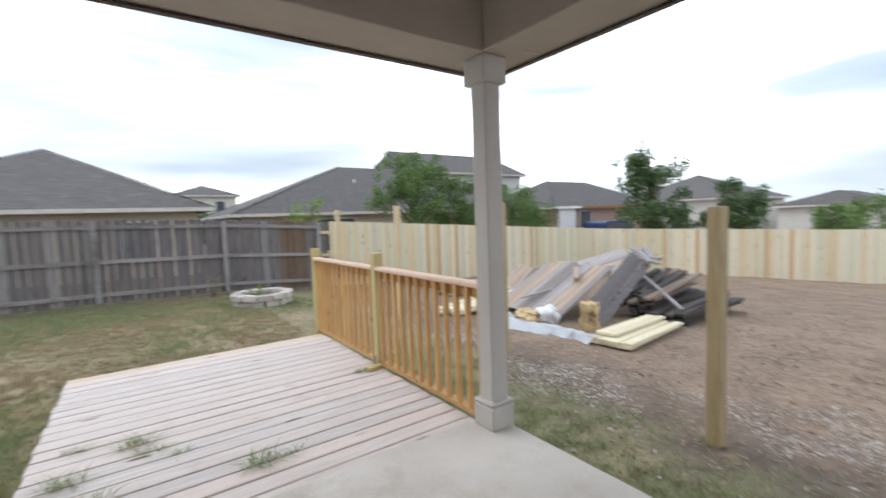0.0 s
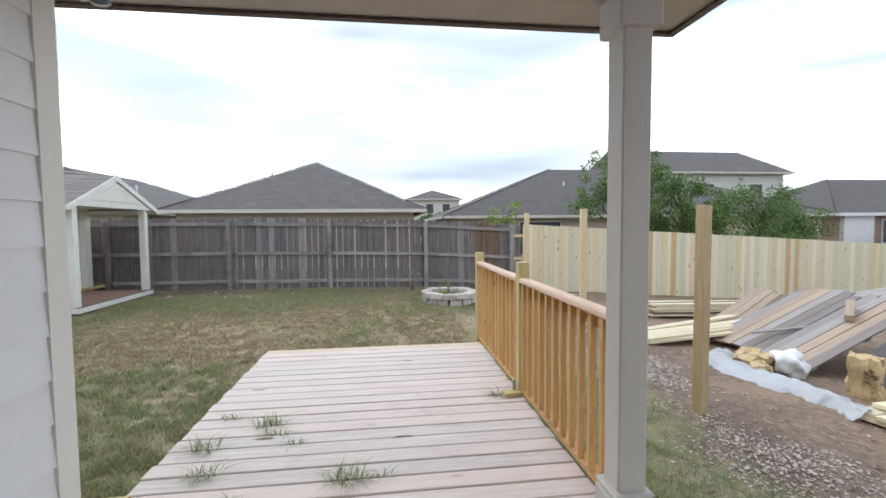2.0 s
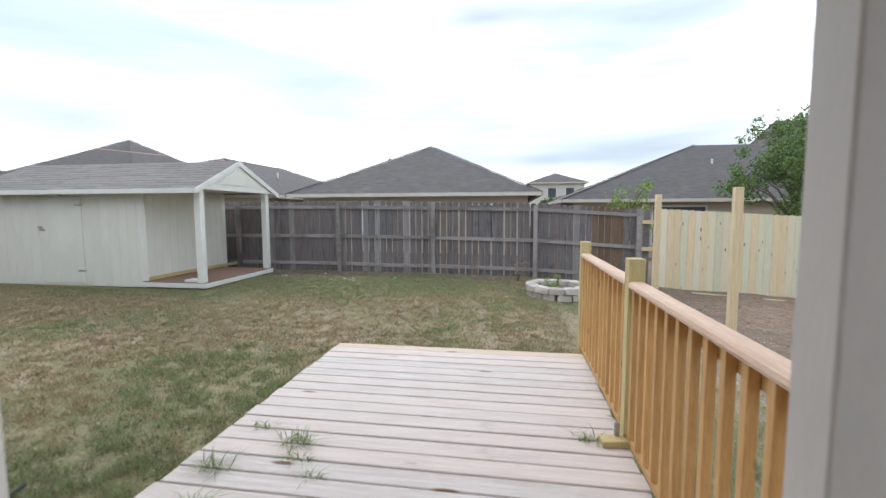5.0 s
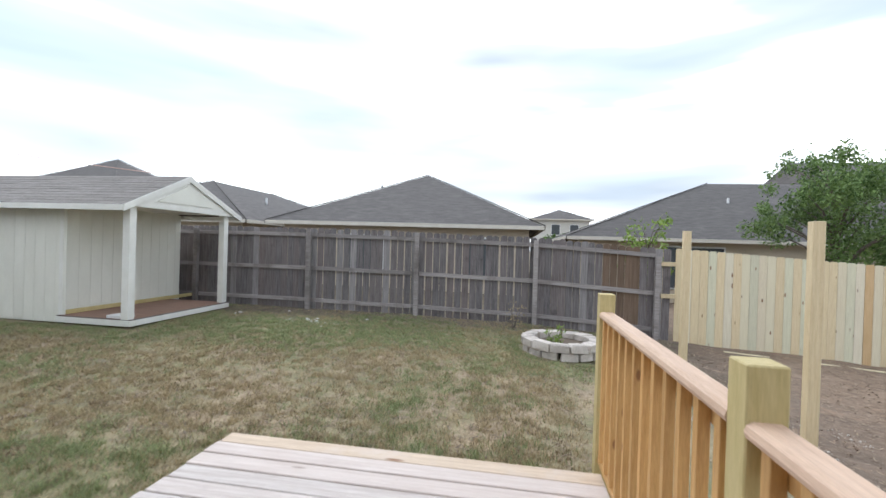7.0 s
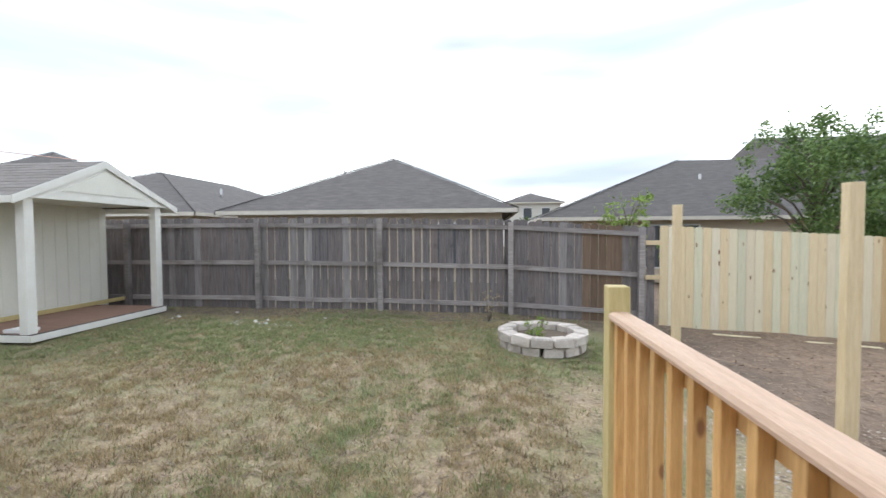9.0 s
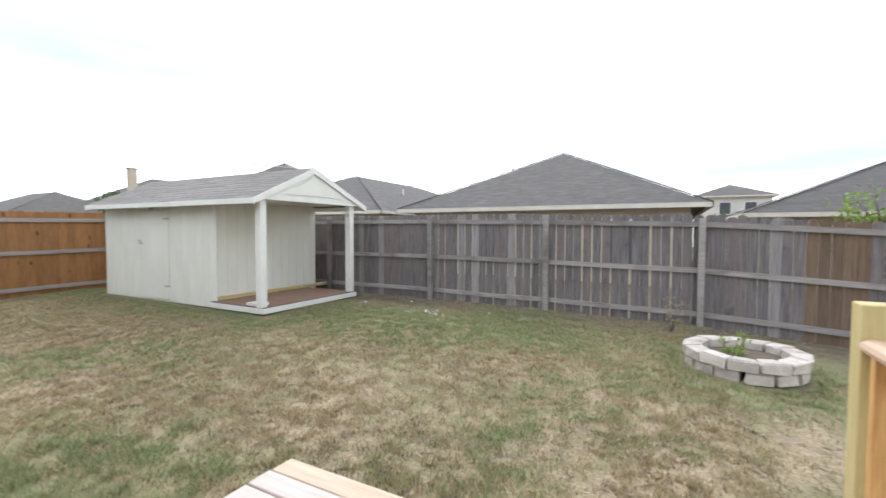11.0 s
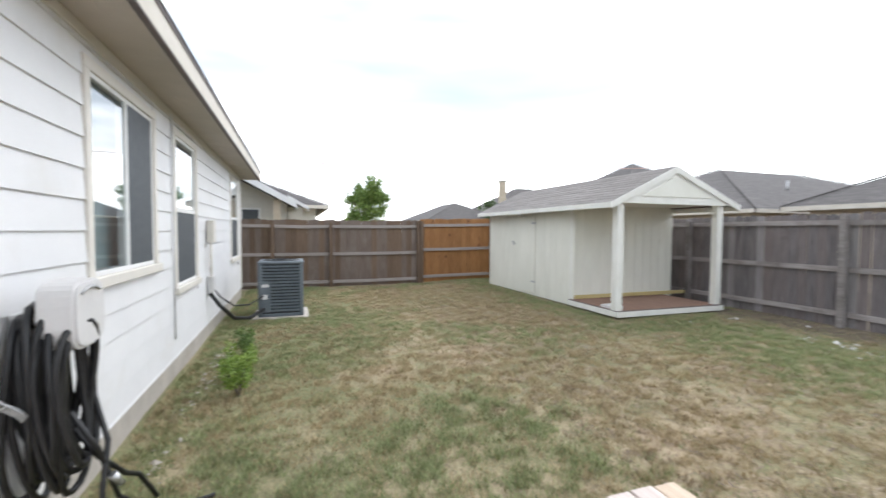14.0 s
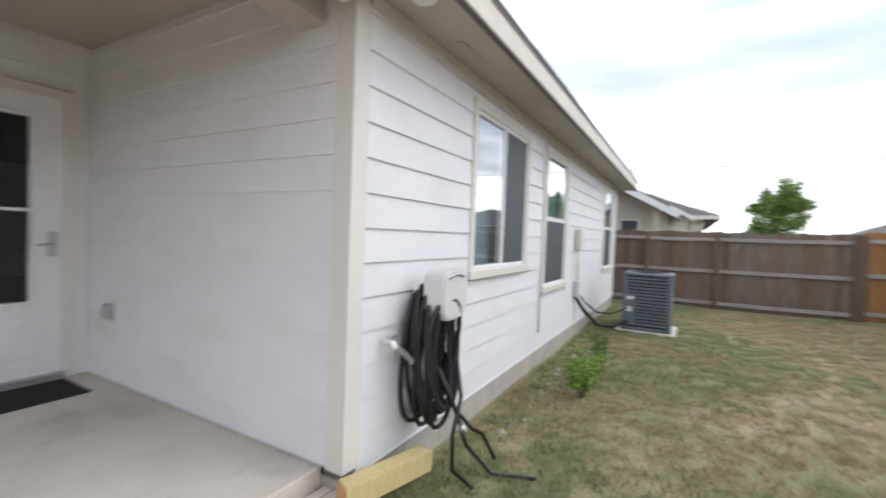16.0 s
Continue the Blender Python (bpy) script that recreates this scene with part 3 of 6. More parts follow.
def window(i, x0, x1, z0, z1, slider):
    w = thing("window_%d" % i, "white vinyl %s window with a dark insect screen" % ("sliding" if slider else "single-hung"), "window", kind="structure")
    for a, c, q0, q1 in ((x0 - 0.07, x0, z0 - 0.0, z1), (x1, x1 + 0.07, z0 - 0.0, z1), (x0 - 0.07, x1 + 0.07, z1, z1 + 0.07)):
        boxpart("casing", TRIM, w, a, c, YW, YW + 0.03, q0, q1, bevel=0.003)
    boxpart("window_sill", TRIM, w, x0 - 0.09, x1 + 0.09, YW, YW + 0.055, z0 - 0.07, z0, bevel=0.006)
    for a, c, q0, q1 in ((x0, x0 + 0.03, z0, z1), (x1 - 0.03, x1, z0, z1), (x0 + 0.03, x1 - 0.03, z0, z0 + 0.03), (x0 + 0.03, x1 - 0.03, z1 - 0.03, z1)):
        boxpart("window_frame", WHITE, w, a, c, YW - 0.07, YW + 0.015, q0, q1, bevel=0.003)
    xm, zm = (x0 + x1) / 2, (z0 + z1) / 2 + 0.02
    if slider:
        boxpart("sash_rail", WHITE, w, xm - 0.02, xm + 0.02, YW - 0.045, YW + 0.017, z0 + 0.03, z1 - 0.03, bevel=0.003)
        panes = [(x0 + 0.03, xm - 0.02, z0 + 0.03, z1 - 0.03), (xm + 0.02, x1 - 0.03, z0 + 0.03, z1 - 0.03)]
        scr = panes[0]
    else:
        boxpart("sash_rail", WHITE, w, x0 + 0.03, x1 - 0.03, YW - 0.045, YW + 0.017, zm - 0.025, zm + 0.025, bevel=0.003)
        panes = [(x0 + 0.03, x1 - 0.03, zm + 0.025, z1 - 0.03), (x0 + 0.03, x1 - 0.03, z0 + 0.03, zm - 0.025)]
        scr = panes[1]
    for a, c, q0, q1 in panes:
        p = pane(w, a, c, YW + 0.006, q0, q1)
        p.visible_shadow = False
    boxpart("insect_screen", SCREEN, w, scr[0], scr[1], YW + 0.008, YW + 0.0115, scr[2], scr[3], bevel=0)
    boxpart("blind", BLIND, w, x0 + 0.03, x1 - 0.03, YW - 0.12, YW - 0.11, z0 + 0.02, z1 - 0.02, bevel=0)


for i, q in enumerate(WINDOWS):
    window(i + 1, *q, i == 0)


def back_door():
    d = thing("door_1", "closed white back door with a tall glass light", "door", kind="structure")
    x0, x1, z0, z1 = DOOR
    for a, c, q0, q1 in ((x0 - 0.07, x0, SLAB, z1), (x1, x1 + 0.07, SLAB, z1), (x0 - 0.07, x1 + 0.07, z1, z1 + 0.07)):
        boxpart("casing", TRIM, d, a, c, YB, YB + 0.03, q0, q1)
    boxpart("threshold", METAL, d, x0, x1, YB - 0.1, YB + 0.05, SLAB, z0, "worn metal threshold")
    g0, g1, h0, h1 = x0 + 0.19, x1 - 0.15, z0 + 0.55, z1 - 0.16
    for a, c, q0, q1 in ((x0 + 0.003, g0, z0, z1), (g1, x1 - 0.003, z0, z1), (g0, g1, z0, h0), (g0, g1, h1, z1)):
        boxpart("leaf", WHITE, d, a, c, YB - 0.05, YB - 0.005, q0, q1, bevel=0)
    for a, c, q0, q1 in ((g0 - 0.025, g0, h0 - 0.025, h1 + 0.025), (g1, g1 + 0.025, h0 - 0.025, h1 + 0.025), (g0, g1, h0 - 0.025, h0), (g0, g1, h1, h1 + 0.025), (g0, g1, (h0 + h1) / 2 - 0.012, (h0 + h1) / 2 + 0.012)):
        boxpart("light_moulding", WHITE, d, a, c, YB - 0.004, YB + 0.01, q0, q1)
    for a, c in ((x0 + 0.17, x0 + 0.42), (x1 - 0.42, x1 - 0.17)):
        boxpart("raised_panel", WHITE, d, a, c, YB - 0.004, YB + 0.005, z0 + 0.14, z0 + 0.42, bevel=0.004)
    pane(d, g0, g1, YB - 0.03, h0, h1, DOORGLASS)
    pl = boxpart("latch_plate", METAL, d, x0 + 0.04, x0 + 0.095, YB - 0.004, YB + 0.012, z0 + 0.88, z0 + 1.06)
    bm = bmesh.new()
    tube(bm, [(x0 + 0.068, YB + 0.012, z0 + 0.97), (x0 + 0.068, YB + 0.05, z0 + 0.97), (x0 + 0.17, YB + 0.055, z0 + 0.965)], 0.009)
    part("lever_handle", bm, METAL, pl)


back_door()
mat_t = thing("door_mat", "black ribbed rubber door mat on the patio", "mat", pose(0.1, YB + 0.3, SLAB))
boxpart("pad", MAT, mat_t, -0.45, 0.45, -0.22, 0.22, 0.0, 0.012)
for i in range(14):
    boxpart("rib", MAT, mat_t, -0.43, 0.43, -0.2 + i * 0.03, -0.188 + i * 0.03, 0.012, 0.018, bevel=0)
ob = thing("outlet_cover", "grey weatherproof outlet cover on the siding", "outlet", pose(CX + 0.015, -0.3, 0.78))
boxpart("plate", METAL, ob, 0.0, 0.025, -0.05, 0.05, -0.06, 0.06)
boxpart("lid", METAL, ob, 0.025, 0.045, -0.04, 0.04, -0.048, 0.048)

# ---- deck and railing ----
DZ = 0.15
DX0, DX1, DY0, DY1 = -0.55, 1.90, 1.88, 5.06
deck = thing("deck", "low weathered pinkish-grey wooden deck beside the patio", "deck")
N_BOARDS = 21
PITCH = 0.1487
DYB = DY1 - N_BOARDS * PITCH
bm = bmesh.new()
box(bm, DX0, DX1, 0.0055, PITCH - 0.0055, -0.038, 0.0, None, 0.005)
board_mesh = mesh_of("deck_board", bm, DECK)
new_board_mesh = board_mesh.copy()
new_board_mesh.materials[0] = material("tan_deck_board", (0.56, 0.42, 0.30), (0.74, 0.60, 0.46), 0.7, 3.0, (0.8, 14, 14), 0.2, 26, stain=(0.66, 0.56, 0.5), stain_at=(0.5, 0.7), stain_scale=2.0, knots=((1.6, 6.0, 1.0), (0.30, 0.17, 0.10)))
for y in (DY0 + 0.05, DY0 + 1.1, DY0 + 2.1, DY1 - 0.08):
    boxpart("joist", TREATED, deck, DX0 + 0.03, DX1 - 0.03, y - 0.02, y + 0.02, -0.08, DZ - 0.0385, bevel=0)
for x in (DX0 + 0.03, DX1 - 0.05):
    boxpart("rim_joist", TREATED, deck, x - 0.02, x + 0.02, DY0 + 0.08, DY1 - 0.11, -0.08, DZ - 0.0385, bevel=0)


def railing():
    t = thing("deck_railing", "new orange-toned wooden railing with square balusters along the deck", "railing")
    x = 1.92
    for y, top, m in ((5.17, 1.22, TREATED), (3.46, 1.24, TREATED)):
        p = boxpart("post", m, t, x - 0.045, x + 0.045, y - 0.045, y + 0.045, gz(x, y) - 0.1, top, "greenish treated railing post", bevel=0.004)
    for y0, y1 in ((3.505, 5.125), (1.86, 3.415)):
        bm = bmesh.new()
        prism(bm, [(x - 0.044, 1.075), (x + 0.044, 1.075), (x + 0.049, 1.088), (x + 0.044, 1.103), (x + 0.03, 1.112), (x - 0.03, 1.112), (x - 0.044, 1.103), (x - 0.049, 1.088)], "y", y0, y1)
        part("top_rail", bm, RAILTOP, t, "pinkish rounded top rail")
        boxpart("upper_rail", CEDAR, t, x + 0.0, x + 0.036, y0, y1, 1.0, 1.074, bevel=0.002)
        boxpart("bottom_rail", CEDAR, t, x - 0.03, x + 0.036, y0, y1, DZ + 0.03, DZ + 0.065, bevel=0.002)
        k = int((y1 - y0) / 0.128)
        for i in range(k):
            y = y0 + (i + 0.5) * (y1 - y0) / k
            boxpart("baluster", CEDAR, t, x - 0.036, x - 0.001, y - 0.018, y + 0.018, DZ + 0.066, 1.074, bevel=0.002)


railing()
b = thing("wood_block", "short offcut of treated wood lying at the railing post", "wood block", pose(1.83, 3.40, DZ, 0, 0, 8))
boxpart("offcut", TREATED, b, -0.09, 0.07, -0.045, 0.045, 0.0, 0.038)
boxpart("shim", METAL, b, 0.0, 0.03, 0.02, 0.04, 0.038, 0.12, "grey metal bracket")
l = thing("lumber_piece", "squared treated timber sloping from the deck corner to the lawn", "lumber", pose(-0.55, 2.13, DZ + 0.012, 0, -5, -8))
bm = bmesh.new()
prism(bm, [(-0.46, -0.05), (0.13, -0.05), (0.165, 0.05), (-0.46, 0.05)], "z", 0.0, 0.11)
part("timber", bm, TREATED, l)
bm = bmesh.new()
prism(bm, [(0.1315, -0.049), (0.1345, -0.049), (0.169, 0.049), (0.1662, 0.049)], "z", 0.002, 0.108)
part("end_grain", bm, CEDAR, l, "orange end grain")
l = thing("lumber_scrap", "small wood scrap beside the patio slab", "lumber", pose(2.1, 1.95, gz(2.1, 1.95), 0, -12, 25))
boxpart("scrap", PINE, l, -0.15, 0.15, -0.03, 0.03, 0.0, 0.03)


def weed(x, y, r, n, seed):
    rnd = random.Random(seed)
    r *= 1.35
    bm = bmesh.new()
    for _ in range(n * 3):
        a, d = rnd.uniform(0, 6.28), rnd.uniform(0.3, 1.2) * r
        h = rnd.uniform(0.08, 0.5) * r
        p0 = Vector((rnd.uniform(-1, 1) * r * 0.5, rnd.uniform(-0.02, 0.02), -0.03))
        p2 = p0 + Vector((math.cos(a) * d, math.sin(a) * d, h))
        p1 = p0 + Vector((math.cos(a) * d * 0.35, math.sin(a) * d * 0.35, h * 0.95))
        s = Vector((-math.sin(a), math.cos(a), 0)) * 0.0026
        v = [bm.verts.new(q) for q in (p0 - s, p0 + s, p1 + s, p1 - s, p2)]
        bm.faces.new(v[:4])
        bm.faces.new((v[3], v[2], v[4]))
    ob = part("weed_tuft", bm, WEED)
    ob.location = (x, DYB + round((y - DYB) / PITCH) * PITCH, DZ + 0.004)
    tagged(ob, "thin green grass tuft growing between deck boards", "weed", "weeds in the deck")


for i, (x, y, r, n) in enumerate(((0.58, 2.43, 0.13, 30), (-0.04, 3.18, 0.13, 26), (-0.34, 2.82, 0.13, 22), (-0.22, 2.54, 0.11, 24), (-0.34, 3.24, 0.08, 14), (0.0, 2.2, 0.10, 14), (0.22, 2.77, 0.08, 12), (0.05, 2.98, 0.1, 14), (1.68, 3.46, 0.1, 18), (-0.42, 2.3, 0.09, 14), (0.75, 2.43, 0.09, 10))):
    weed(x, y, r, n, i + 3)


# ---- fences ----
def picket_mesh(name, w, h, mat, ear=0.03, t=0.016):
    bm = bmesh.new()
    prism(bm, [(-w / 2, 0), (w / 2, 0), (w / 2, h - ear), (w / 2 - ear, h), (-w / 2 + ear, h), (-w / 2, h - ear)], "y", -t / 2, t / 2)
    return mesh_of(name, bm, mat)


def fence(name, label, p0, p1, mats, width, gap, height, posts, rails, near, top_slope=0.0, sink=0.03, seed=1, wob=0.02, postmat=GREYRAIL, railmat=GREYRAIL, post_top=-0.1, post_w=0.09, ear=0.03, pick=None, gaps=None, group=""):
    """Pickets from p0 to p1. near: the side (+1 left of the way, -1 right) that carries rails and posts."""
    rnd = random.Random(seed)
    d = Vector((p1[0] - p0[0], p1[1] - p0[1], 0))
    length, ang = d.length, math.degrees(math.atan2(d.y, d.x))
    t = thing(name, label, "fence", pose(p0[0], p0[1], 0, 0, 0, ang), group)
    meshes = [picket_mesh("picket", width, height, m, ear) for m in mats]
    def base(u):
        q = Vector((p0[0], p0[1], 0)) + d.normalized() * u
        return gz(q.x, q.y)
    u = width / 2
    while u < length - width / 2 + 0.01:
        k = pick(u) if pick else rnd.randrange(len(meshes))
        g = gap * rnd.uniform(0.4, 1.6)
        if gaps and gaps[0] < u < gaps[1]:
            g = rnd.choice((0.003, 0.010, 0.018, 0.026) if u < 9.9 else (0.006, 0.018, 0.026, 0.034))
        m = pose(u, -near * 0.02, base(u) - sink + rnd.uniform(-1, 1) * wob * 0.6, 0, rnd.uniform(-1, 1) * wob * 14, rnd.uniform(-1, 1) * wob * 40)
        piece("picket", meshes[k], t, m @ Matrix.Diagonal((rnd.uniform(0.96, 1.0), 1, 1 + rnd.uniform(-1, 1) * wob * 0.3, 1)))
        u += width + g
    for a, c in zip(posts, posts[1:]):
        for h in rails:
            bm = bmesh.new()
            za, zc = base(a) + h, base(c) + h
            mid = rnd.uniform(-0.02, 0.012) * min(1, wob * 40)
            pts = [(a, za), ((a + c) / 2, (za + zc) / 2 + mid), (c, zc)]
            for (ua, va), (uc, vc) in zip(pts, pts[1:]):
                vs = [bm.verts.new((uu, yy, vv + q)) for uu, vv in ((ua, va), (uc, vc)) for yy, q in ((near * 0.0, -0.04), (near * 0.036, -0.04), (near * 0.036, 0.04), (near * 0.0, 0.04))]
                for q in ((0, 1, 5, 4), (1, 2, 6, 5), (2, 3, 7, 6), (3, 0, 4, 7), (0, 3, 2, 1), (4, 5, 6, 7)):
                    bm.faces.new([vs[i] for i in q])
            bmesh.ops.recalc_face_normals(bm, faces=bm.faces)
            part("rail", bm, railmat, t)
    for u in posts:
        pm = boxpart("post", postmat, t, u - post_w / 2, u + post_w / 2, *sorted((near * 0.03, near * (0.03 + post_w))), base(u) - 0.3, base(u) + height + post_top, bevel=0.004)
        pm.rotation_euler = (0, radians(rnd.uniform(-0.4, 0.4)), 0)
    return t


AGED_POST = material("olive_brown_post", (0.37, 0.27, 0.135), (0.54, 0.42, 0.24), 0.7, 4.0, (14, 14, 0.9), 0.15, 24, vary=0.06, knots=((6.0, 6.0, 2.0), (0.20, 0.12, 0.06)))
GREY_PALE = material("pale_grey_picket", (0.19, 0.177, 0.175), (0.37, 0.345, 0.34), 0.85, 3.0, (16, 16, 0.8), 0.25, 26, vary=0.15)
PALERAIL = material("pale_grey_rail", (0.28, 0.245, 0.22), (0.42, 0.375, 0.345), 0.85, 3.0, (1.0, 16, 16), 0.2, 26, vary=0.1)
fence("old_fence", "weathered dark grey picket fence with rails and sagging gaps", (-10.6, 11.04), (4.24, 11.04), [GREY, GREY, GREY_PALE, BROWN], 0.132, 0.004, 1.755, [0.05, 2.4, 4.9, 7.6, 9.97, 12.35, 14.58], [0.19, 0.87, 1.58], -1, seed=5, gaps=(7.8, 12.35), pick=lambda u: 3 if 13.55 < u < 14.3 else (2 if noise.noise(Vector((u * 5.3, 2.0, 0))) > 0.22 else 0))
fence("side_fence", "dark brown weathered picket fence at the end of the lawn", (-10.65, -3.0), (-10.65, 6.6), [BROWN_G, BROWN_G, BROWN, BROWN_G], 0.150, -0.009, 1.79, [0.05, 2.0, 4.2, 5.6, 7.05, 9.45], [0.12, 0.86, 1.59], -1, seed=8, wob=0.022, postmat=BROWN, railmat=PALERAIL)
fence("cedar_fence", "newer orange-brown cedar picket fence section", (-10.655, 6.52), (-10.655, 11.0), [RUST], 0.146, -0.004, 1.83, [0.02, 2.2, 4.4], [0.16, 0.93, 1.62], -1, seed=9, wob=0.01, postmat=BROWN, railmat=PALERAIL)
PINE_G = material("greenish_pine_picket", (0.62, 0.59, 0.42), (0.74, 0.71, 0.53), 0.65, 4.0, (14, 14, 0.9), 0.1, 24, vary=0.05, knots=((7.0, 7.0, 2.6), (0.30, 0.18, 0.09)))
PINE_O = material("orange_pine_picket", (0.56, 0.37, 0.18), (0.68, 0.49, 0.27), 0.65, 4.0, (14, 14, 0.9), 0.1, 24, vary=0.05)
PINE_C = material("cream_pine_picket", (0.74, 0.655, 0.48), (0.86, 0.79, 0.62), 0.65, 4.0, (14, 14, 0.9), 0.1, 24, vary=0.05, knots=((7.0, 7.0, 2.2), (0.23, 0.12, 0.055)))
PINE_Y = material("yellow_pine_picket", (0.68, 0.54, 0.32), (0.80, 0.675, 0.44), 0.65, 4.0, (14, 14, 0.9), 0.1, 24, vary=0.05, knots=((8.0, 8.0, 2.6), (0.28, 0.15, 0.07)))
NEWMIX = [PINE, PINE_C, PINE, PINE_G, PINE_C, PINE_Y, PINE, PINE_Y, PINE_G, PINE_O, PINE_C, PINE_Y]
fence("new_fence", "new pale yellow pine picket fence across the bare yard", (4.32, 11.06), (16.2, 11.06), NEWMIX, 0.138, 0.003, 1.78, [0.3, 3.0, 5.6, 8.2, 10.8], [0.3, 0.9, 1.5], 1, seed=12, wob=0.004, postmat=PINE_POST, railmat=PINE_POST, ear=0.022)
fence("new_fence", "new pale pine picket fence on the far side of the yard", (16.2, 11.06), (21.6, -3.0), NEWMIX, 0.138, 0.003, 1.78, [2.4, 4.8, 7.2, 9.6, 12.0], [0.3, 0.9, 1.5], 1, seed=14, wob=0.004, postmat=PINE_POST, railmat=PINE_POST, ear=0.022)
for z in (1.28, 0.68):
    st = thing("rail_stub", "short pale stub of new fence rail at the old fence", "fence rail", pose(4.18, 11.0, z))
    boxpart("stub", PINE_POST, st, -0.12, 0.14, -0.02, 0.018, -0.04, 0.04)
for i, (x, y, top) in enumerate(((3.26, 1.05, 1.555), (3.53, 3.45, 1.70), (3.83, 6.42, 1.79), (3.77, 9.03, 1.81))):
    p = thing("fence_post", "lone new square pine post set in the ground", "post", pose(x, y, 0, 0, 0, (-8, 12, -4, 3)[i]), "lone fence posts")
    boxpart("timber", AGED_POST if i < 2 else PINE_POST, p, -0.045, 0.045, -0.045, 0.045, gz(x, y) - 0.2, top, bevel=0.004)


# ---- shed ----
def shed():
    t = thing("garden_shed", "cream painted wooden garden shed with shingled roof and small porch", "shed")
    x0, x1, xp, y0, y1 = -9.54, -5.83, -4.46, 8.18, 10.64
    ya, yb = 8.07, 10.40
    z0, ze, zr, ym = 0.06, 1.96, 2.585, 9.20
    fl = z0 + 0.13
    boxpart("wall", SHEDPAINT, t, x0, x1, y0, y0 + 0.04, z0, ze)
    boxpart("wall", SHEDPAINT, t, x0, x1, y1 - 0.04, y1, z0, ze)
    for x in (x0, x1 - 0.04):
        bm = bmesh.new()
        prism(bm, [(y0 + 0.041, z0), (y1 - 0.041, z0), (y1 - 0.041, ze), (ym, zr - 0.08), (y0 + 0.041, ze)], "x", x, x + 0.04)
        part("wall", bm, SHEDPAINT, t)
    for i in range(18):
        x = x0 + 0.1 + i * 0.205
        if not -8.3 < x < -7.05:
            boxpart("groove_strip", SHEDPAINT, t, x, x + 0.198, y0 - 0.004, y0 - 0.0005, z0 + 0.02, ze - 0.03, bevel=0.003)
    for i in range(12):
        y = y0 + 0.05 + i * 0.205
        boxpart("groove_strip", SHEDPAINT, t, x1 + 0.0005, x1 + 0.006, y, min(y + 0.198, y1 - 0.04), fl + 0.1, ze - 0.02, bevel=0.003)
    d = boxpart("door", SHEDPAINT, t, -8.19, -7.18, y0 - 0.022, y0 - 0.001, z0 + 0.05, 1.83, bevel=0.004)
    boxpart("latch", METAL, d, -8.16, -8.05, y0 - 0.05, y0 - 0.023, 1.17, 1.2)
    boxpart("latch", METAL, d, -8.2, -8.1, y0 - 0.045, y0 - 0.0225, 1.22, 1.25)
    for z in (0.35, 1.65):
        boxpart("hinge", METAL, d, -7.32, -7.14, y0 - 0.03, y0 - 0.0225, z, z + 0.035)
    boxpart("corner_board", SHEDTRIM, t, x1 - 0.06, x1 + 0.012, y0 - 0.012, y0 - 0.0005, z0, ze)
    pf = boxpart("porch_floor", material("red_brown_porch_floor", (0.20, 0.11, 0.075), (0.30, 0.18, 0.13), 0.7, 3, (1, 8, 1), 0.1, 40), t, x1 + 0.0, xp - 0.03, ya + 0.04, yb - 0.02, fl - 0.03, fl, "reddish brown painted porch floor")
    boxpart("porch_skirt", SHEDTRIM, t, xp - 0.03, xp + 0.01, ya, yb, z0 + 0.03, fl - 0.01)
    boxpart("porch_skirt", SHEDTRIM, t, x1 + 0.013, xp - 0.03, ya, ya + 0.04, z0 + 0.03, fl - 0.01)
    boxpart("floor_edge", DARKTRIM_AND_SHADE, t, xp - 0.03, xp - 0.0, ya + 0.02, yb - 0.02, fl - 0.009, fl + 0.004, bevel=0)
    boxpart("floor_edge", DARKTRIM_AND_SHADE, t, x1 + 0.014, xp - 0.031, ya + 0.015, ya + 0.0395, fl - 0.009, fl + 0.004, bevel=0)
    boxpart("base_board", TREATED, t, x1 + 0.007, x1 + 0.045, y0 + 0.03, y1 + 0.5, fl + 0.001, fl + 0.07)
    for y in (ya + 0.003, yb - 0.15):
        boxpart("porch_post", SHEDTRIM, t, xp - 0.16, xp - 0.035, y, y + 0.125, fl, ze + 0.08, bevel=0.005)
    boxpart("paint_tray", WHITE, t, xp - 0.5, xp - 0.2, ya + 0.08, ya + 0.3, fl, fl + 0.045, "white board scrap on the porch floor")
    # gable over the porch
    bm = bmesh.new()
    prism(bm, [(ya - 0.13, ze - 0.01), (y1 + 0.0, ze - 0.01), (ym, zr - 0.04)], "x", xp - 0.03, xp + 0.02)
    part("gable", bm, SHEDTRIM, t)
    bm = bmesh.new()
    prism(bm, [(ya + 0.45, ze + 0.11), (y1 - 0.62, ze + 0.11), (ym, zr - 0.16)], "x", xp + 0.0205, xp + 0.034)
    part("gable_panel", bm, SHEDPAINT, t, "raised triangular gable panel")
    boxpart("porch_ceiling", SHEDPAINT, t, x1, xp - 0.03, ya - 0.1, y1 - 0.04, ze + 0.02, ze + 0.03, bevel=0)
    xa, xb = x0 - 0.12, xp + 0.035
    for side, ye in ((-1, ya - 0.19), (1, y1 + 0.04)):
        zl = ze + (0.0 if side < 0 else 0.0)
        sl = Vector((0, ym - ye, zr - zl))
        n_rows = 11
        bm = bmesh.new()
        v = [bm.verts.new(q) for q in ((xa, ye, zl), (xb, ye, zl), (xb, ym, zr), (xa, ym, zr))]
        bm.faces.new(v if side < 0 else v[::-1])
        r = bmesh.ops.solidify(bm, geom=bm.faces[:], thickness=0.03)
        part("roof_deck", bm, DARKTRIM_AND_SHADE, t)
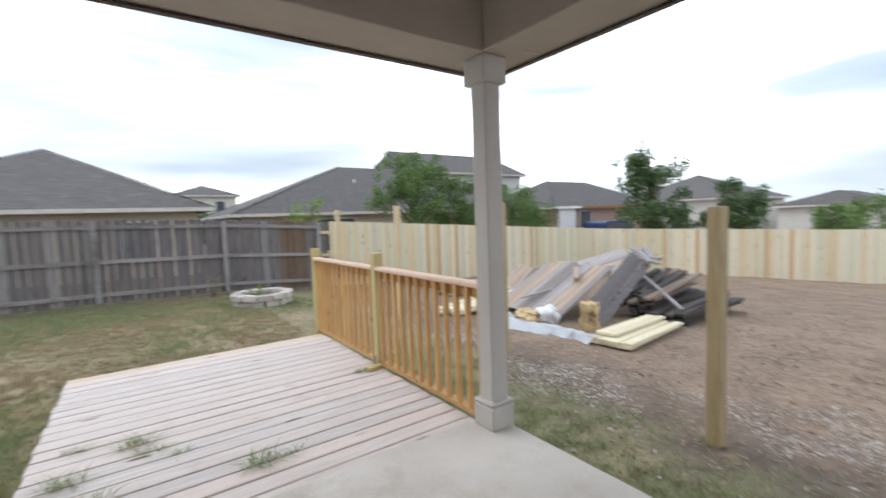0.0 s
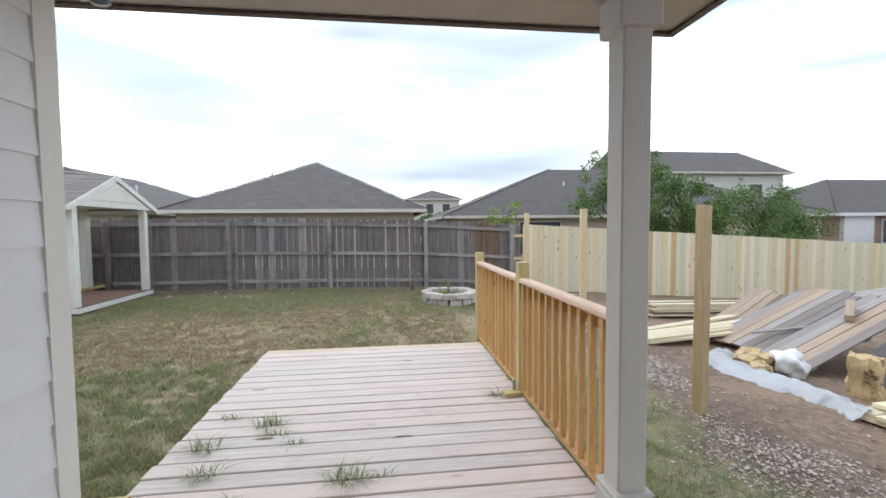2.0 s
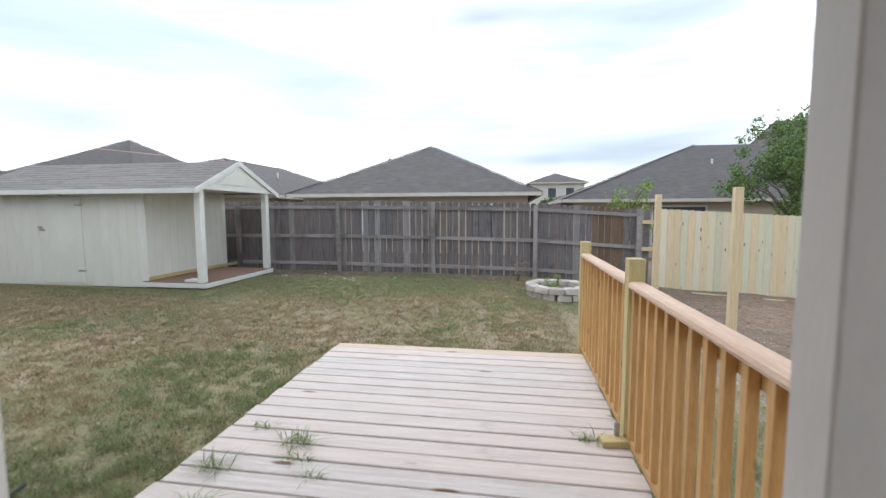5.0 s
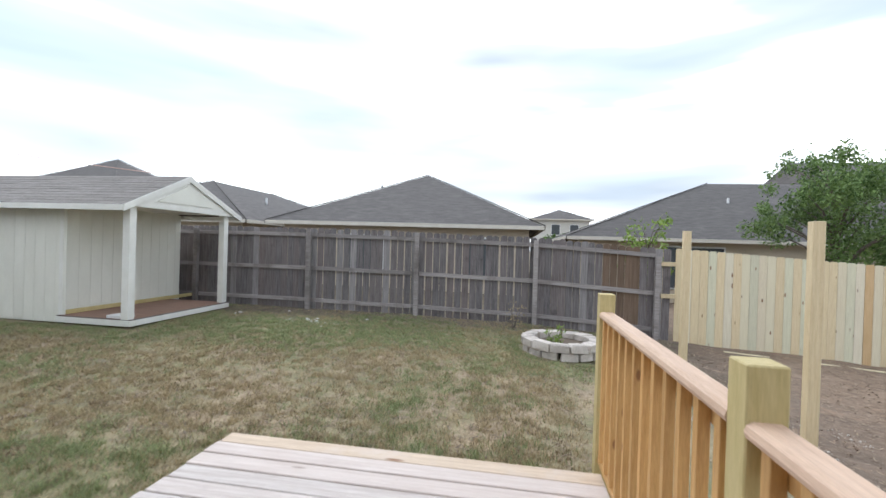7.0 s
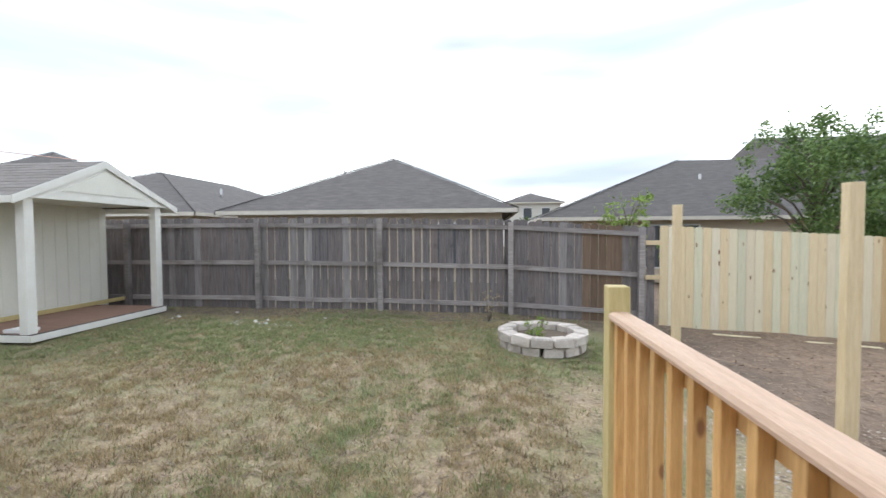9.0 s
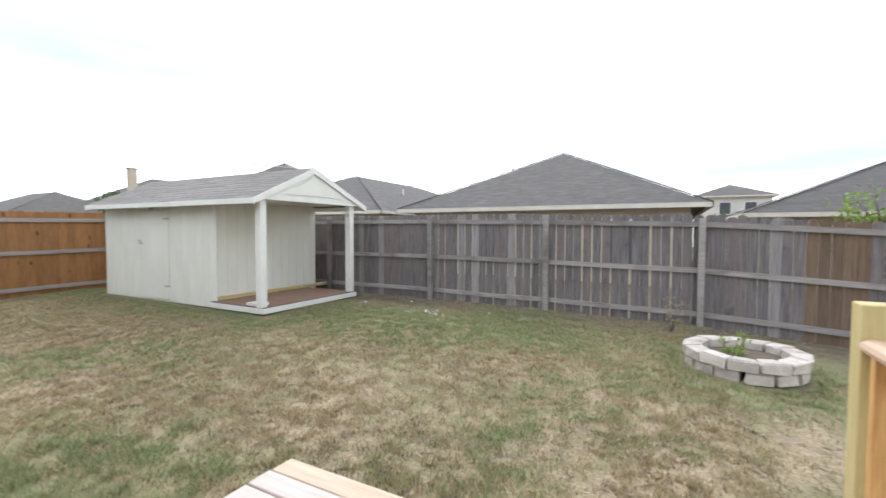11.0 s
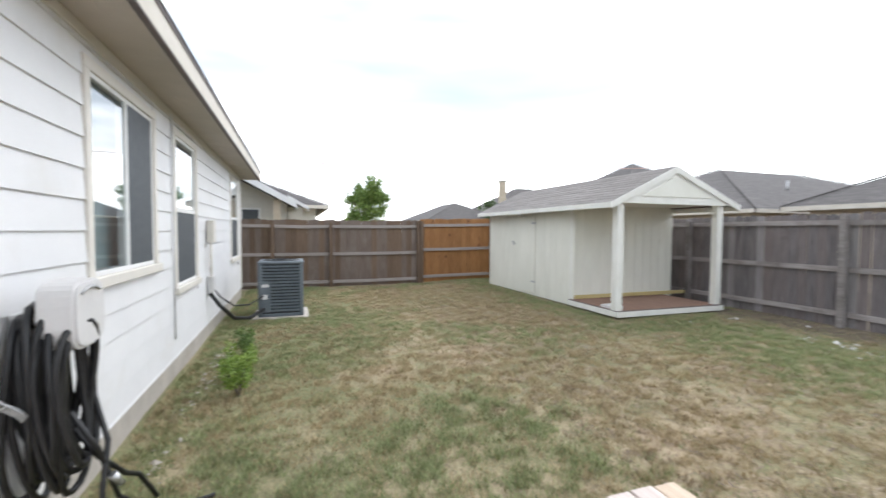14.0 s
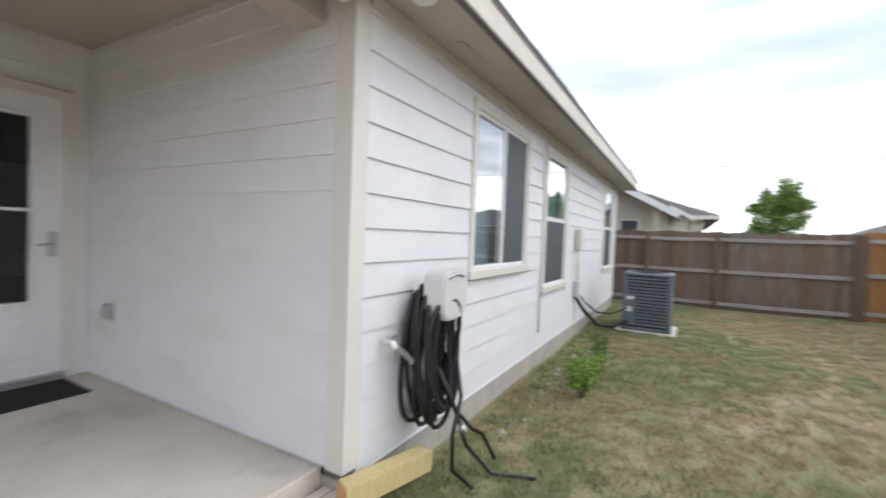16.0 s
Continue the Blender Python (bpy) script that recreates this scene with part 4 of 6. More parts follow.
        for k in range(n_rows):
            a, c = k / n_rows, min(1.0, (k + 1.25) / n_rows)
            for j in range(10):
                u0, u1 = xa + (xb - xa) * j / 10, xa + (xb - xa) * (j + 1) / 10
                off = ((k * 37 + j * 11) % 7 - 3) * 0.0016
                bm = bmesh.new()
                pa, pc = Vector((0, ye, zl)) + sl * a, Vector((0, ye, zl)) + sl * c
                up = Vector((0, -sl.z, sl.y)).normalized() if side < 0 else Vector((0, -sl.z, sl.y)).normalized() * -1
                if up.z < 0:
                    up = -up
                lo0, lo1 = pa + up * 0.001, pa + up * (0.008 + off * 0.4)
                hi0, hi1 = pc + up * 0.001, pc + up * 0.003
                vs = [bm.verts.new((u, q.y, q.z)) for u in (u0 + 0.002, u1 - 0.002) for q in (lo0, lo1, hi1, hi0)]
                for q in ((0, 1, 2, 3), (7, 6, 5, 4), (0, 4, 5, 1), (1, 5, 6, 2), (2, 6, 7, 3), (3, 7, 4, 0)):
                    bm.faces.new([vs[i] for i in q])
                bmesh.ops.recalc_face_normals(bm, faces=bm.faces)
                part("shingle", bm, SHINGLE, t)
        if side < 0:
            boxpart("eave_board", SHEDTRIM, t, xa, xb, ye - 0.012, ye + 0.012, zl - 0.09, zl + 0.0, bevel=0.003)
        else:
            boxpart("eave_board", SHEDTRIM, t, xa, xb, ye - 0.012, ye + 0.012, zl - 0.09, zl + 0.0, bevel=0.003)
        for xx in (xa - 0.012, xb - 0.0):
            bm = bmesh.new()
            e = Vector((0, ye, zl))
            prism(bm, [(ye, zl - 0.10), (ym, zr - 0.11), (ym, zr + 0.0), (ye, zl + 0.0)], "x", xx, xx + 0.022)
            part("barge_board", bm, SHEDTRIM, t)
    lp = boxpart("eave_lamp", WHITE, t, -7.7, -7.58, y0 - 0.15, y0 - 0.06, ze - 0.12, ze - 0.06, "small white lamp under the eave")


shed()


# ---- stone planter ----
def planter():
    t = thing("stone_planter", "round two-course planter ring of pale grey wall blocks on the lawn", "planter", pose(2.05, 8.88, gz(2.06, 8.86) + 0.0))
    rnd = random.Random(4)
    n = 13
    for row in range(2):
        for i in range(n):
            a = 2 * math.pi * (i + 0.5 * row) / n
            R, dr, h = 0.535 + row * 0.03, 0.18, 0.12
            bm = bmesh.new()
            w0, w1 = (R - dr) * math.tan(math.pi / n) - 0.008, R * math.tan(math.pi / n) - 0.008 - 0.012 * rnd.random()
            vs = [(R - dr, -w0), (R, -w1), (R, w1), (R - dr, w0)]
            prism(bm, vs, "z", 0.002, h)
            bmesh.ops.bevel(bm, geom=bm.edges[:], offset=0.014, segments=1, affect="EDGES")
            for v in bm.verts:
                v.co += Vector((rnd.uniform(-1, 1), rnd.uniform(-1, 1), rnd.uniform(-1, 1))) * 0.011
            o = part("wall_block", bm, STONE, t)
            o.matrix_basis = pose(0, 0, row * h, 0, 0, math.degrees(a) + rnd.uniform(-1.5, 1.5))
    bm = bmesh.new()
    bmesh.ops.create_circle(bm, cap_ends=True, segments=24, radius=0.39, matrix=pose(0, 0, 0.15))
    part("soil", bm, SOIL, t, "dry brown soil")


planter()


def leaves_mesh(name, blobs, count, size, mat, seed, droop=0.3):
    """Many small leaf quads scattered through ragged clumps. blobs: (centre, radii)."""
    rng = np.random.default_rng(seed)
    vol = np.array([r[0] * r[1] * r[2] for _, r in blobs]) ** 0.8
    pick = rng.choice(len(blobs), count, p=vol / vol.sum())
    cen, rad = np.array([c for c, _ in blobs])[pick], np.array([r for _, r in blobs])[pick]
    d = rng.normal(size=(count, 3))
    d /= np.linalg.norm(d, axis=1, keepdims=True)
    p = cen + d * rad * (rng.random((count, 1)) ** 0.42)
    u = rng.normal(size=(count, 3))
    u /= np.linalg.norm(u, axis=1, keepdims=True)
    w = np.cross(u, rng.normal(size=(count, 3)))
    w /= np.linalg.norm(w, axis=1, keepdims=True)
    s = size * rng.uniform(0.5, 1.3, (count, 1))
    q = np.stack([p - u * s, p + w * s * 0.45, p + u * s, p - w * s * 0.45], 1).reshape(-1, 3)
    me = bpy.data.meshes.new(name)
    me.from_pydata(q.tolist(), [], np.arange(count * 4).reshape(-1, 4).tolist())
    me.materials.append(mat)
    return me


def tree(name, label, category, x, y, h, r, leaves, size, mat, seed, low=0.25, trunk=0.08, airy=1.0, base=None, sq=0.75):
    rnd = random.Random(seed)
    z0 = gz(x, y) if base is None else base
    t = thing(name, label, category, pose(x, y, z0 - 0.05))
    bm = bmesh.new()
    tops, blobs = [], []
    tube(bm, [(0, 0, 0), (rnd.uniform(-0.1, 0.1), rnd.uniform(-0.1, 0.1), h * 0.35), (rnd.uniform(-0.15, 0.15), rnd.uniform(-0.15, 0.15), h * 0.75)], [trunk, trunk * 0.75, trunk * 0.3], 7)
    for i in range(30):
        a, q = rnd.uniform(0, 6.28), rnd.uniform(low, 0.95)
        reach = r * (1 - abs(q - 0.5) ** 1.6 * 1.25) * rnd.uniform(0.55, 1.0)
        e = (math.cos(a) * reach * 0.75, math.sin(a) * reach * 0.75, h * q)
        s = (0, 0, h * max(0.12, q - 0.25))
        tube(bm, [s, ((s[0] + e[0]) / 2, (s[1] + e[1]) / 2, (s[2] + e[2]) / 2 + 0.05 * h), e], [trunk * 0.45, trunk * 0.3, trunk * 0.1], 5)
        k = rnd.uniform(0.15, 0.30) * r * airy
        blobs.append((e, (k, k, k * sq)))
        blobs.append(((e[0] * 1.25 + rnd.uniform(-0.2, 0.2) * r, e[1] * 1.25 + rnd.uniform(-0.2, 0.2) * r, e[2] + rnd.uniform(-0.05, 0.1) * h), (k * 0.6, k * 0.6, k * 0.5)))
        tip = (e[0] * 1.3, e[1] * 1.3, e[2] + rnd.uniform(0.05, 0.14) * h)
        blobs.append((((e[0] + tip[0]) / 2, (e[1] + tip[1]) / 2, (e[2] + tip[2]) / 2), (k * 0.3, k * 0.3, k * 0.95)))
    blobs += [((rnd.uniform(-0.2, 0.2) * r, rnd.uniform(-0.2, 0.2) * r, h * q), (r * 0.3 * airy,) * 3) for q in (0.3, 0.45, 0.6, 0.75)]
    part("trunk", bm, BARK, t)
    part("crown", leaves_mesh("crown", blobs, leaves, size, mat, seed), None, t)
    return t


# trees beyond the fences
tree("shade_tree", "leafy green tree behind the new fence", "tree", 8.6, 13.6, 4.5, 1.8, 20000, 0.048, LEAF, 21, low=0.2)
tree("shade_tree", "leafy green tree behind the new fence", "tree", 10.9, 13.8, 3.7, 1.5, 16000, 0.048, LEAF, 22, low=0.2)
tree("shade_tree", "leafy green tree behind the new fence", "tree", 14.2, 14.2, 3.7, 2.1, 18000, 0.05, LEAF, 23, low=0.2)
tree("shade_tree", "dark green bushy tree behind the far fence", "tree", 19.6, 10.4, 5.3, 2.2, 14000, 0.075, LEAF_DARK, 24, low=0.2)
tree("shade_tree", "dark green bushy tree behind the far fence", "tree", 20.6, 7.4, 3.9, 1.6, 9000, 0.07, LEAF_DARK, 25, low=0.2)
tree("low_tree", "low round green tree behind the far fence", "tree", 22.0, 4.0, 2.7, 1.8, 8000, 0.07, LEAF, 26, low=0.15)
tree("yard_tree", "bright green young tree beyond the brown fence", "tree", -19.0, 6.3, 3.95, 1.35, 19000, 0.065, LEAF_YOUNG, 27, low=0.12, airy=1.35)
tree("sapling", "thin light green sapling behind the old fence", "tree", 4.2, 12.4, 2.5, 0.75, 900, 0.05, LEAF_BRIGHT, 28, low=0.45, trunk=0.025, airy=0.9)
tree("far_tree", "small green tree between far houses", "tree", 4.0, 34.0, 2.9, 1.3, 3000, 0.12, LEAF, 29, low=0.2)
tree("far_tree", "dark green tree beyond the shed", "tree", -38.0, 22.5, 4.8, 2.2, 3500, 0.14, LEAF_DARK, 30, low=0.2)

# ---- neighbours' houses ----
def hip_house(label, x0, x1, y0, y1, base, ze, zr, wall, over=0.45, inset=None, windows=(), roofmat=ROOF, vents=(), storeys=1, name="neighbour_house", chimney=None, white_bay=None):
    """A house with a hip roof. inset: how far the ridge ends lie in from the ends; windows: (side, from, to, z0, z1)."""
    t = thing(name, label, "house")
    bm = bmesh.new()
    box(bm, x0, x1, y0, y1, base, ze - 0.02)
    part("wall", bm, wall, t)
    a, b_, c, d = x0 - over, x1 + over, y0 - over, y1 + over
    along_x = (b_ - a) >= (d - c)
    half = ((d - c) if along_x else (b_ - a)) / 2
    k = half if inset is None else inset
    e = [(a, c, ze), (b_, c, ze), (b_, d, ze), (a, d, ze)]
    r = [(a + k, (c + d) / 2, zr), (b_ - k, (c + d) / 2, zr)] if along_x else [((a + b_) / 2, c + k, zr), ((a + b_) / 2, d - k, zr)]
    bm = bmesh.new()
    v = [bm.verts.new(q) for q in e + r]
    fs = ((0, 1, 5, 4), (1, 2, 5), (2, 3, 4, 5), (3, 0, 4)) if along_x else ((0, 1, 4), (1, 2, 5, 4), (2, 3, 5), (3, 0, 4, 5))
    for q in fs:
        bm.faces.new([v[i] for i in q])
    bm.faces.new([v[i] for i in (3, 2, 1, 0)])
    rf = part("roof", bm, roofmat, t)
    n = 0
    for q in (4, 5):
        for i in range(4):
            if (along_x and ((q == 4) == (i in (0, 3)))) or (not along_x and ((q == 4) == (i in (0, 1)))):
                bm = bmesh.new()
                tube(bm, [Vector(e[i]) + Vector((0, 0, 0.03)), Vector(r[q - 4]) + Vector((0, 0, 0.03))], 0.02, 5)
                part("hip_ridge", bm, roofmat, t)
    for p, q in ((0, 1), (1, 2), (2, 3), (3, 0)):
        P, Q = Vector(e[p]), Vector(e[q])
        bm = bmesh.new()
        lo, hi = [min(P[i], Q[i]) - 0.015 for i in range(2)], [max(P[i], Q[i]) + 0.015 for i in range(2)]
        box(bm, lo[0], hi[0], lo[1], hi[1], ze - 0.1, ze + 0.02)
        part("fascia", bm, FASCIA, t)
    for side, u0, u1, q0, q1 in windows:
        w = {"s": (u0, u1, y0 - 0.05, y0 - 0.005), "w": (x0 - 0.05, x0 - 0.005, u0, u1), "e": (x1 + 0.005, x1 + 0.05, u0, u1)}[side]
        wn_ = boxpart("window", WHITE, t, *w, q0, q1, bevel=0.01)
        s = 0.06
        g = {"s": (u0 + s, u1 - s, y0 - 0.06, y0 - 0.051), "w": (x0 - 0.06, x0 - 0.051, u0 + s, u1 - s), "e": (x1 + 0.051, x1 + 0.06, u0 + s, u1 - s)}[side]
        boxpart("pane", SCREEN, wn_, *g, q0 + s, q1 - s, bevel=0)
    if white_bay:
        boxpart("bay_wall", WHITE, t, white_bay[0], white_bay[1], y0 - 0.25, y0 - 0.001, base, ze - 0.15, "white clapboard bay wall", bevel=0)
        boxpart("bay_fascia", WHITE, t, white_bay[0] - 0.9, white_bay[1] + 0.35, y0 - over - 0.06, y0 - over - 0.016, ze - 0.14, ze + 0.03, "white bay fascia", bevel=0)
        boxpart("red_fascia", RUST, t, white_bay[1] + 0.36, x1, y0 - over - 0.05, y0 - over - 0.016, ze - 0.16, ze + 0.025, "red-brown fascia", bevel=0)
    if chimney:
        ch = boxpart("chimney", WALLTAN, t, chimney[0] - 0.3, chimney[0] + 0.3, chimney[1] - 0.3, chimney[1] + 0.3, 2.4, chimney[2], bevel=0)
        boxpart("chimney_cap", FOUNDATION, ch, chimney[0] - 0.4, chimney[0] + 0.4, chimney[1] - 0.4, chimney[1] + 0.4, chimney[2] + 0.001, chimney[2] + 0.1, bevel=0)
    for p, hgt in vents:
        bm = bmesh.new()
        tube(bm, [(p[0], p[1], p[2] - 0.15), (p[0], p[1], p[2] + hgt)], 0.05, 8)
        part("vent_pipe", bm, METAL if hgt > 0.2 else ROOF, t)
    return t


# straight behind the old fence
hip_house("tan single-storey house with a charcoal hip roof behind the old fence", -6.5, 1.75, 16.05, 30.0, -0.1, 2.16, 4.42, WALLTAN, windows=(("s", -4.2, -2.9, 0.5, 1.8), ("s", -0.3, 0.6, 0.5, 1.8)), vents=(((-4.0, 19.0, 3.5), 0.35), ((-2.9, 19.7, 3.9), 0.12), ((-4.6, 17.0, 2.7), 0.14)))
hip_house("tan house with a grey hip roof behind the fence", 3.6, 22.0, 18.9, 30.0, -0.3, 1.98, 4.8, WALLTAN, inset=7.0, windows=(("s", 6.6, 8.6, 0.2, 1.75),), vents=(((10.0, 22.0, 3.5), 0.35), ((11.4, 24.0, 4.35), 0.12)))
hip_house("single-storey house with a long charcoal roof behind the shed", -19.5, -8.6, 16.8, 33.0, -0.1, 2.2, 4.45, WALLTAN, vents=(((-11.6, 21.0, 3.35), 0.14), ((-10.3, 23.0, 2.9), 0.14), ((-10.9, 22.0, 3.2), 0.4)))
hip_house("single-storey house with a charcoal hip roof farther back", -27.1, -15.7, 18.1, 29.5, -0.1, 2.4, 5.85, WALLTAN)
hip_house("pale two-storey house far off between nearer roofs", 3.3, 9.3, 52.0, 60.0, -0.3, 4.85, 6.15, WALLWHITE, windows=(("s", 5.2, 6.2, 3.1, 4.3), ("s", 7.2, 8.2, 3.1, 4.3)))
hip_house("pale two-storey house with a grey roof behind the trees", 19.0, 31.0, 30.0, 39.0, -0.8, 5.4, 7.75, WALLWHITE, inset=0.6, windows=(("s", 24.0, 25.2, 3.4, 4.6), ("s", 28.0, 29.2, 3.4, 4.6)))
hip_house("brick single-storey house with a grey hip roof", 24.6, 38.0, 20.5, 29.0, -1.2, 2.05, 4.35, BRICK, windows=(("s", 27.5, 28.9, 0.4, 1.75),), white_bay=(24.9, 26.75))
hip_house("pale house with a grey roof beyond the far fence", 41.0, 52.0, 15.0, 26.0, -1.4, 2.4, 4.9, WALLWHITE)
hip_house("pale house with a light roof beyond the far fence", 42.0, 52.0, 6.5, 12.5, -1.4, 1.5, 2.6, WALLWHITE)
hip_house("pale house with a brown roof at the edge of the lots", 36.0, 46.0, -4.0, 5.4, -1.4, 1.6, 3.2, WALLWHITE)
nh = hip_house("neighbouring pale house with a brown hip roof past the brown fence", -27.0, -16.0, -8.0, 3.9, -0.1, 2.4, 4.9, WALLWHITE, windows=(("e", 0.6, 1.2, 1.3, 2.1), ("e", 1.9, 2.5, 1.3, 2.1)))
bm = bmesh.new()
prism(bm, [(3.2, 2.2), (3.2, 2.34), (0.25, 3.93), (-2.7, 2.34), (-2.7, 2.2), (0.25, 3.79)], "x", -19.0, -13.0)
part("porch_roof", bm, ROOF, nh)
bm = bmesh.new()
prism(bm, [(3.22, 2.16), (3.22, 2.36), (0.25, 3.95), (-2.72, 2.36), (-2.72, 2.16), (0.25, 3.75)], "x", -12.995, -12.96)
part("rake_board", bm, WHITE, nh, "white sloping gable board")
bm = bmesh.new()
prism(bm, [(-2.4, -0.1), (2.9, -0.1), (2.9, 2.33), (0.25, 3.74), (-2.4, 2.33)], "x", -15.95, -14.0)
part("gable_wall", bm, WALLWHITE, nh)
bm = bmesh.new()
prism(bm, [(3.62, 2.17), (3.62, 2.29), (2.93, 2.68), (2.93, 2.56)], "x", -17.0, -14.4)
part("entry_roof", bm, WHITE, nh, "white-edged small side roof")
boxpart("entry_wall", WALLWHITE, nh, -15.9, -14.6, 2.93, 3.4, -0.1, 2.28, bevel=0)
for y in (2.62, 1.2):
    boxpart("porch_column", WALLTAN, nh, -13.45, -13.25, y - 0.1, y + 0.1, -0.1, 2.14 + (3.2 - y) * 0.535, "tan porch column")
wn_ = boxpart("window", WHITE, nh, -13.995, -13.95, 1.5, 2.1, 1.3, 2.2)
boxpart("pane", SCREEN, wn_, -13.949, -13.94, 1.56, 2.04, 1.36, 2.14, bevel=0)
hip_house("far house with a tall grey roof and a brick chimney", -54.0, -41.0, 23.0, 38.0, -0.1, 2.8, 6.9, WALLTAN, chimney=(-41.5, 24.6, 6.9))
hip_house("far house with a grey hip roof beyond the shed", -52.0, -40.0, 16.0, 24.0, -0.1, 2.6, 4.6, WALLTAN)

def parked_van(x, y):
    """A tall van seen from the side, mostly behind the fence."""
    paint = material("dark_blue_car_paint", (0.02, 0.035, 0.10), (0.035, 0.055, 0.14), 0.3, 2.0, (1, 1, 1), 0.0, 40, grain_mix=0.05)
    t = thing("parked_van", "dark blue van parked behind the new fence", "van", pose(x, y, -1.06))
    bm = bmesh.new()
    prism(bm, [(-2.3, 0.35), (2.3, 0.35), (2.3, 0.95), (1.5, 1.15), (0.75, 1.85), (0.4, 2.0), (-1.9, 2.0), (-2.2, 1.85), (-2.3, 1.2)], "y", -0.9, 0.9)
    bmesh.ops.bevel(bm, geom=bm.edges[:], offset=0.05, segments=2, affect="EDGES")
    part("body", bm, paint, t)
    for a, c in ((-2.05, -1.25), (-1.15, -0.35), (-0.25, 0.6)):
        boxpart("side_window", SCREEN, t, a, c, -0.915, -0.902, 1.3, 1.78, bevel=0.004)
    for wx in (-1.5, 1.5):
        for wy in (-0.92, 0.72):
            bm = bmesh.new()
            tube(bm, [(wx, wy, 0.35), (wx, wy + 0.2, 0.35)], 0.345, 20)
            wheel = part("wheel", bm, RUBBER, t)
            bm = bmesh.new()
            tube(bm, [(wx, wy - 0.006, 0.35), (wx, wy + 0.206, 0.35)], 0.2, 16)
            part("rim", bm, METAL, wheel)


parked_van(28.6, 18.4)

# ---- beside the house ----
def air_conditioner():
    t = thing("air_conditioner", "blue-grey outdoor air conditioner unit with louvred sides", "air conditioner", pose(-6.88, 2.92, 0.03))
    w, h = 0.36, 0.93
    boxpart("core", ACDARK, t, -w + 0.03, w - 0.03, -w + 0.03, w - 0.03, 0.03, h - 0.05, bevel=0)
    for x in (-1, 1):
        for y in (-1, 1):
            boxpart("corner_post", ACMETAL, t, *sorted((x * (w - 0.07), x * w)), *sorted((y * (w - 0.07), y * w)), 0.0, h - 0.04, bevel=0.012)
    boxpart("base_pan", ACMETAL, t, -w, w, -w, w, 0.0, 0.05, bevel=0.01)
    tp = boxpart("top_cover", ACMETAL, t, -w - 0.01, w + 0.01, -w - 0.01, w + 0.01, h - 0.05, h, bevel=0.02)
    for r in (0.08, 0.15, 0.22, 0.29):
        bm = bmesh.new()
        tube(bm, [(r * math.cos(a), r * math.sin(a), h + 0.006) for a in [2 * math.pi * k / 24 for k in range(25)]], 0.005, 5)
        part("guard_ring", bm, ACDARK, tp)
    for k in range(15):
        z = 0.085 + k * 0.053
        for side in range(4):
            bm = bmesh.new()
            prism(bm, [(-w + 0.0, z), (-w + 0.035, z + 0.03), (-w + 0.035, z + 0.036), (-w + 0.0, z + 0.012)], "x", -w + 0.07, w - 0.07)
            o = part("louvre", bm, ACMETAL, t)
            o.rotation_euler = (0, 0, radians(90 * side))
    a = boxpart("service_panel", ACMETAL, t, w - 0.005, w + 0.012, -w + 0.03, -w + 0.2, 0.08, 0.6, bevel=0.006)
    boxpart("rating_plate", PLASTIC, a, w + 0.0125, w + 0.016, -w + 0.06, -w + 0.17, 0.5, 0.55, "pale label plate", bevel=0)
    boxpart("valve_cover", PLASTIC, a, w + 0.0125, w + 0.03, -w + 0.06, -w + 0.15, 0.3, 0.38, bevel=0.004)
    p = thing("ac_pad", "pale concrete pad under the air conditioner", "concrete pad", pose(-6.88, 2.92, -0.07))
    boxpart("slab", CONCRETE, p, -0.47, 0.45, -0.45, 0.44, 0.0, 0.1, bevel=0.012)
    for dz, y0, r, m, nm in ((0.0, 2.03, 0.028, RUBBER, "black insulated refrigerant pipe"), (0.13, 2.03, 0.012, RUBBER, "thin black power cable")):
        bm = bmesh.new()
        tube(bm, [(-5.45, y0, 0.62 + dz), (-5.5, y0 + 0.12, 0.42 + dz), (-5.68, y0 + 0.28, 0.2 + dz * 1.4), (-6.0, y0 + 0.45, 0.13 + dz * 1.6), (-6.52, y0 + 0.62, 0.17 + dz * 1.7)], r, 8)
        c = thing("cooling_pipe" if r > 0.02 else "power_cable", nm + " from the wall to the air conditioner", "pipe")
        part("pipe", bm, m, c)


air_conditioner()
t = thing("meter_box", "small beige electrical box with conduit on the siding", "electrical box", pose(-5.4, YW + 0.028, 1.47))
boxpart("box", TRIM, t, -0.09, 0.09, 0.0, 0.085, -0.16, 0.14, bevel=0.006)
bm = bmesh.new()
tube(bm, [(0.0, 0.035, -0.16), (0.0, 0.035, -0.62)], 0.018, 8)
part("conduit", bm, TRIM, t)
boxpart("disconnect", PLASTIC, t, -0.1, 0.06, 0.0, 0.07, -0.85, -0.62, "grey disconnect box", bevel=0.006)
bm = bmesh.new()
tube(bm, [(-3.66, YW + 0.028, 0.4), (-3.66, YW + 0.028, 2.6)], 0.009, 8)
t = thing("cable_cover", "thin white cable cover running up the siding", "conduit")
part("tube", bm, PAINT, t)


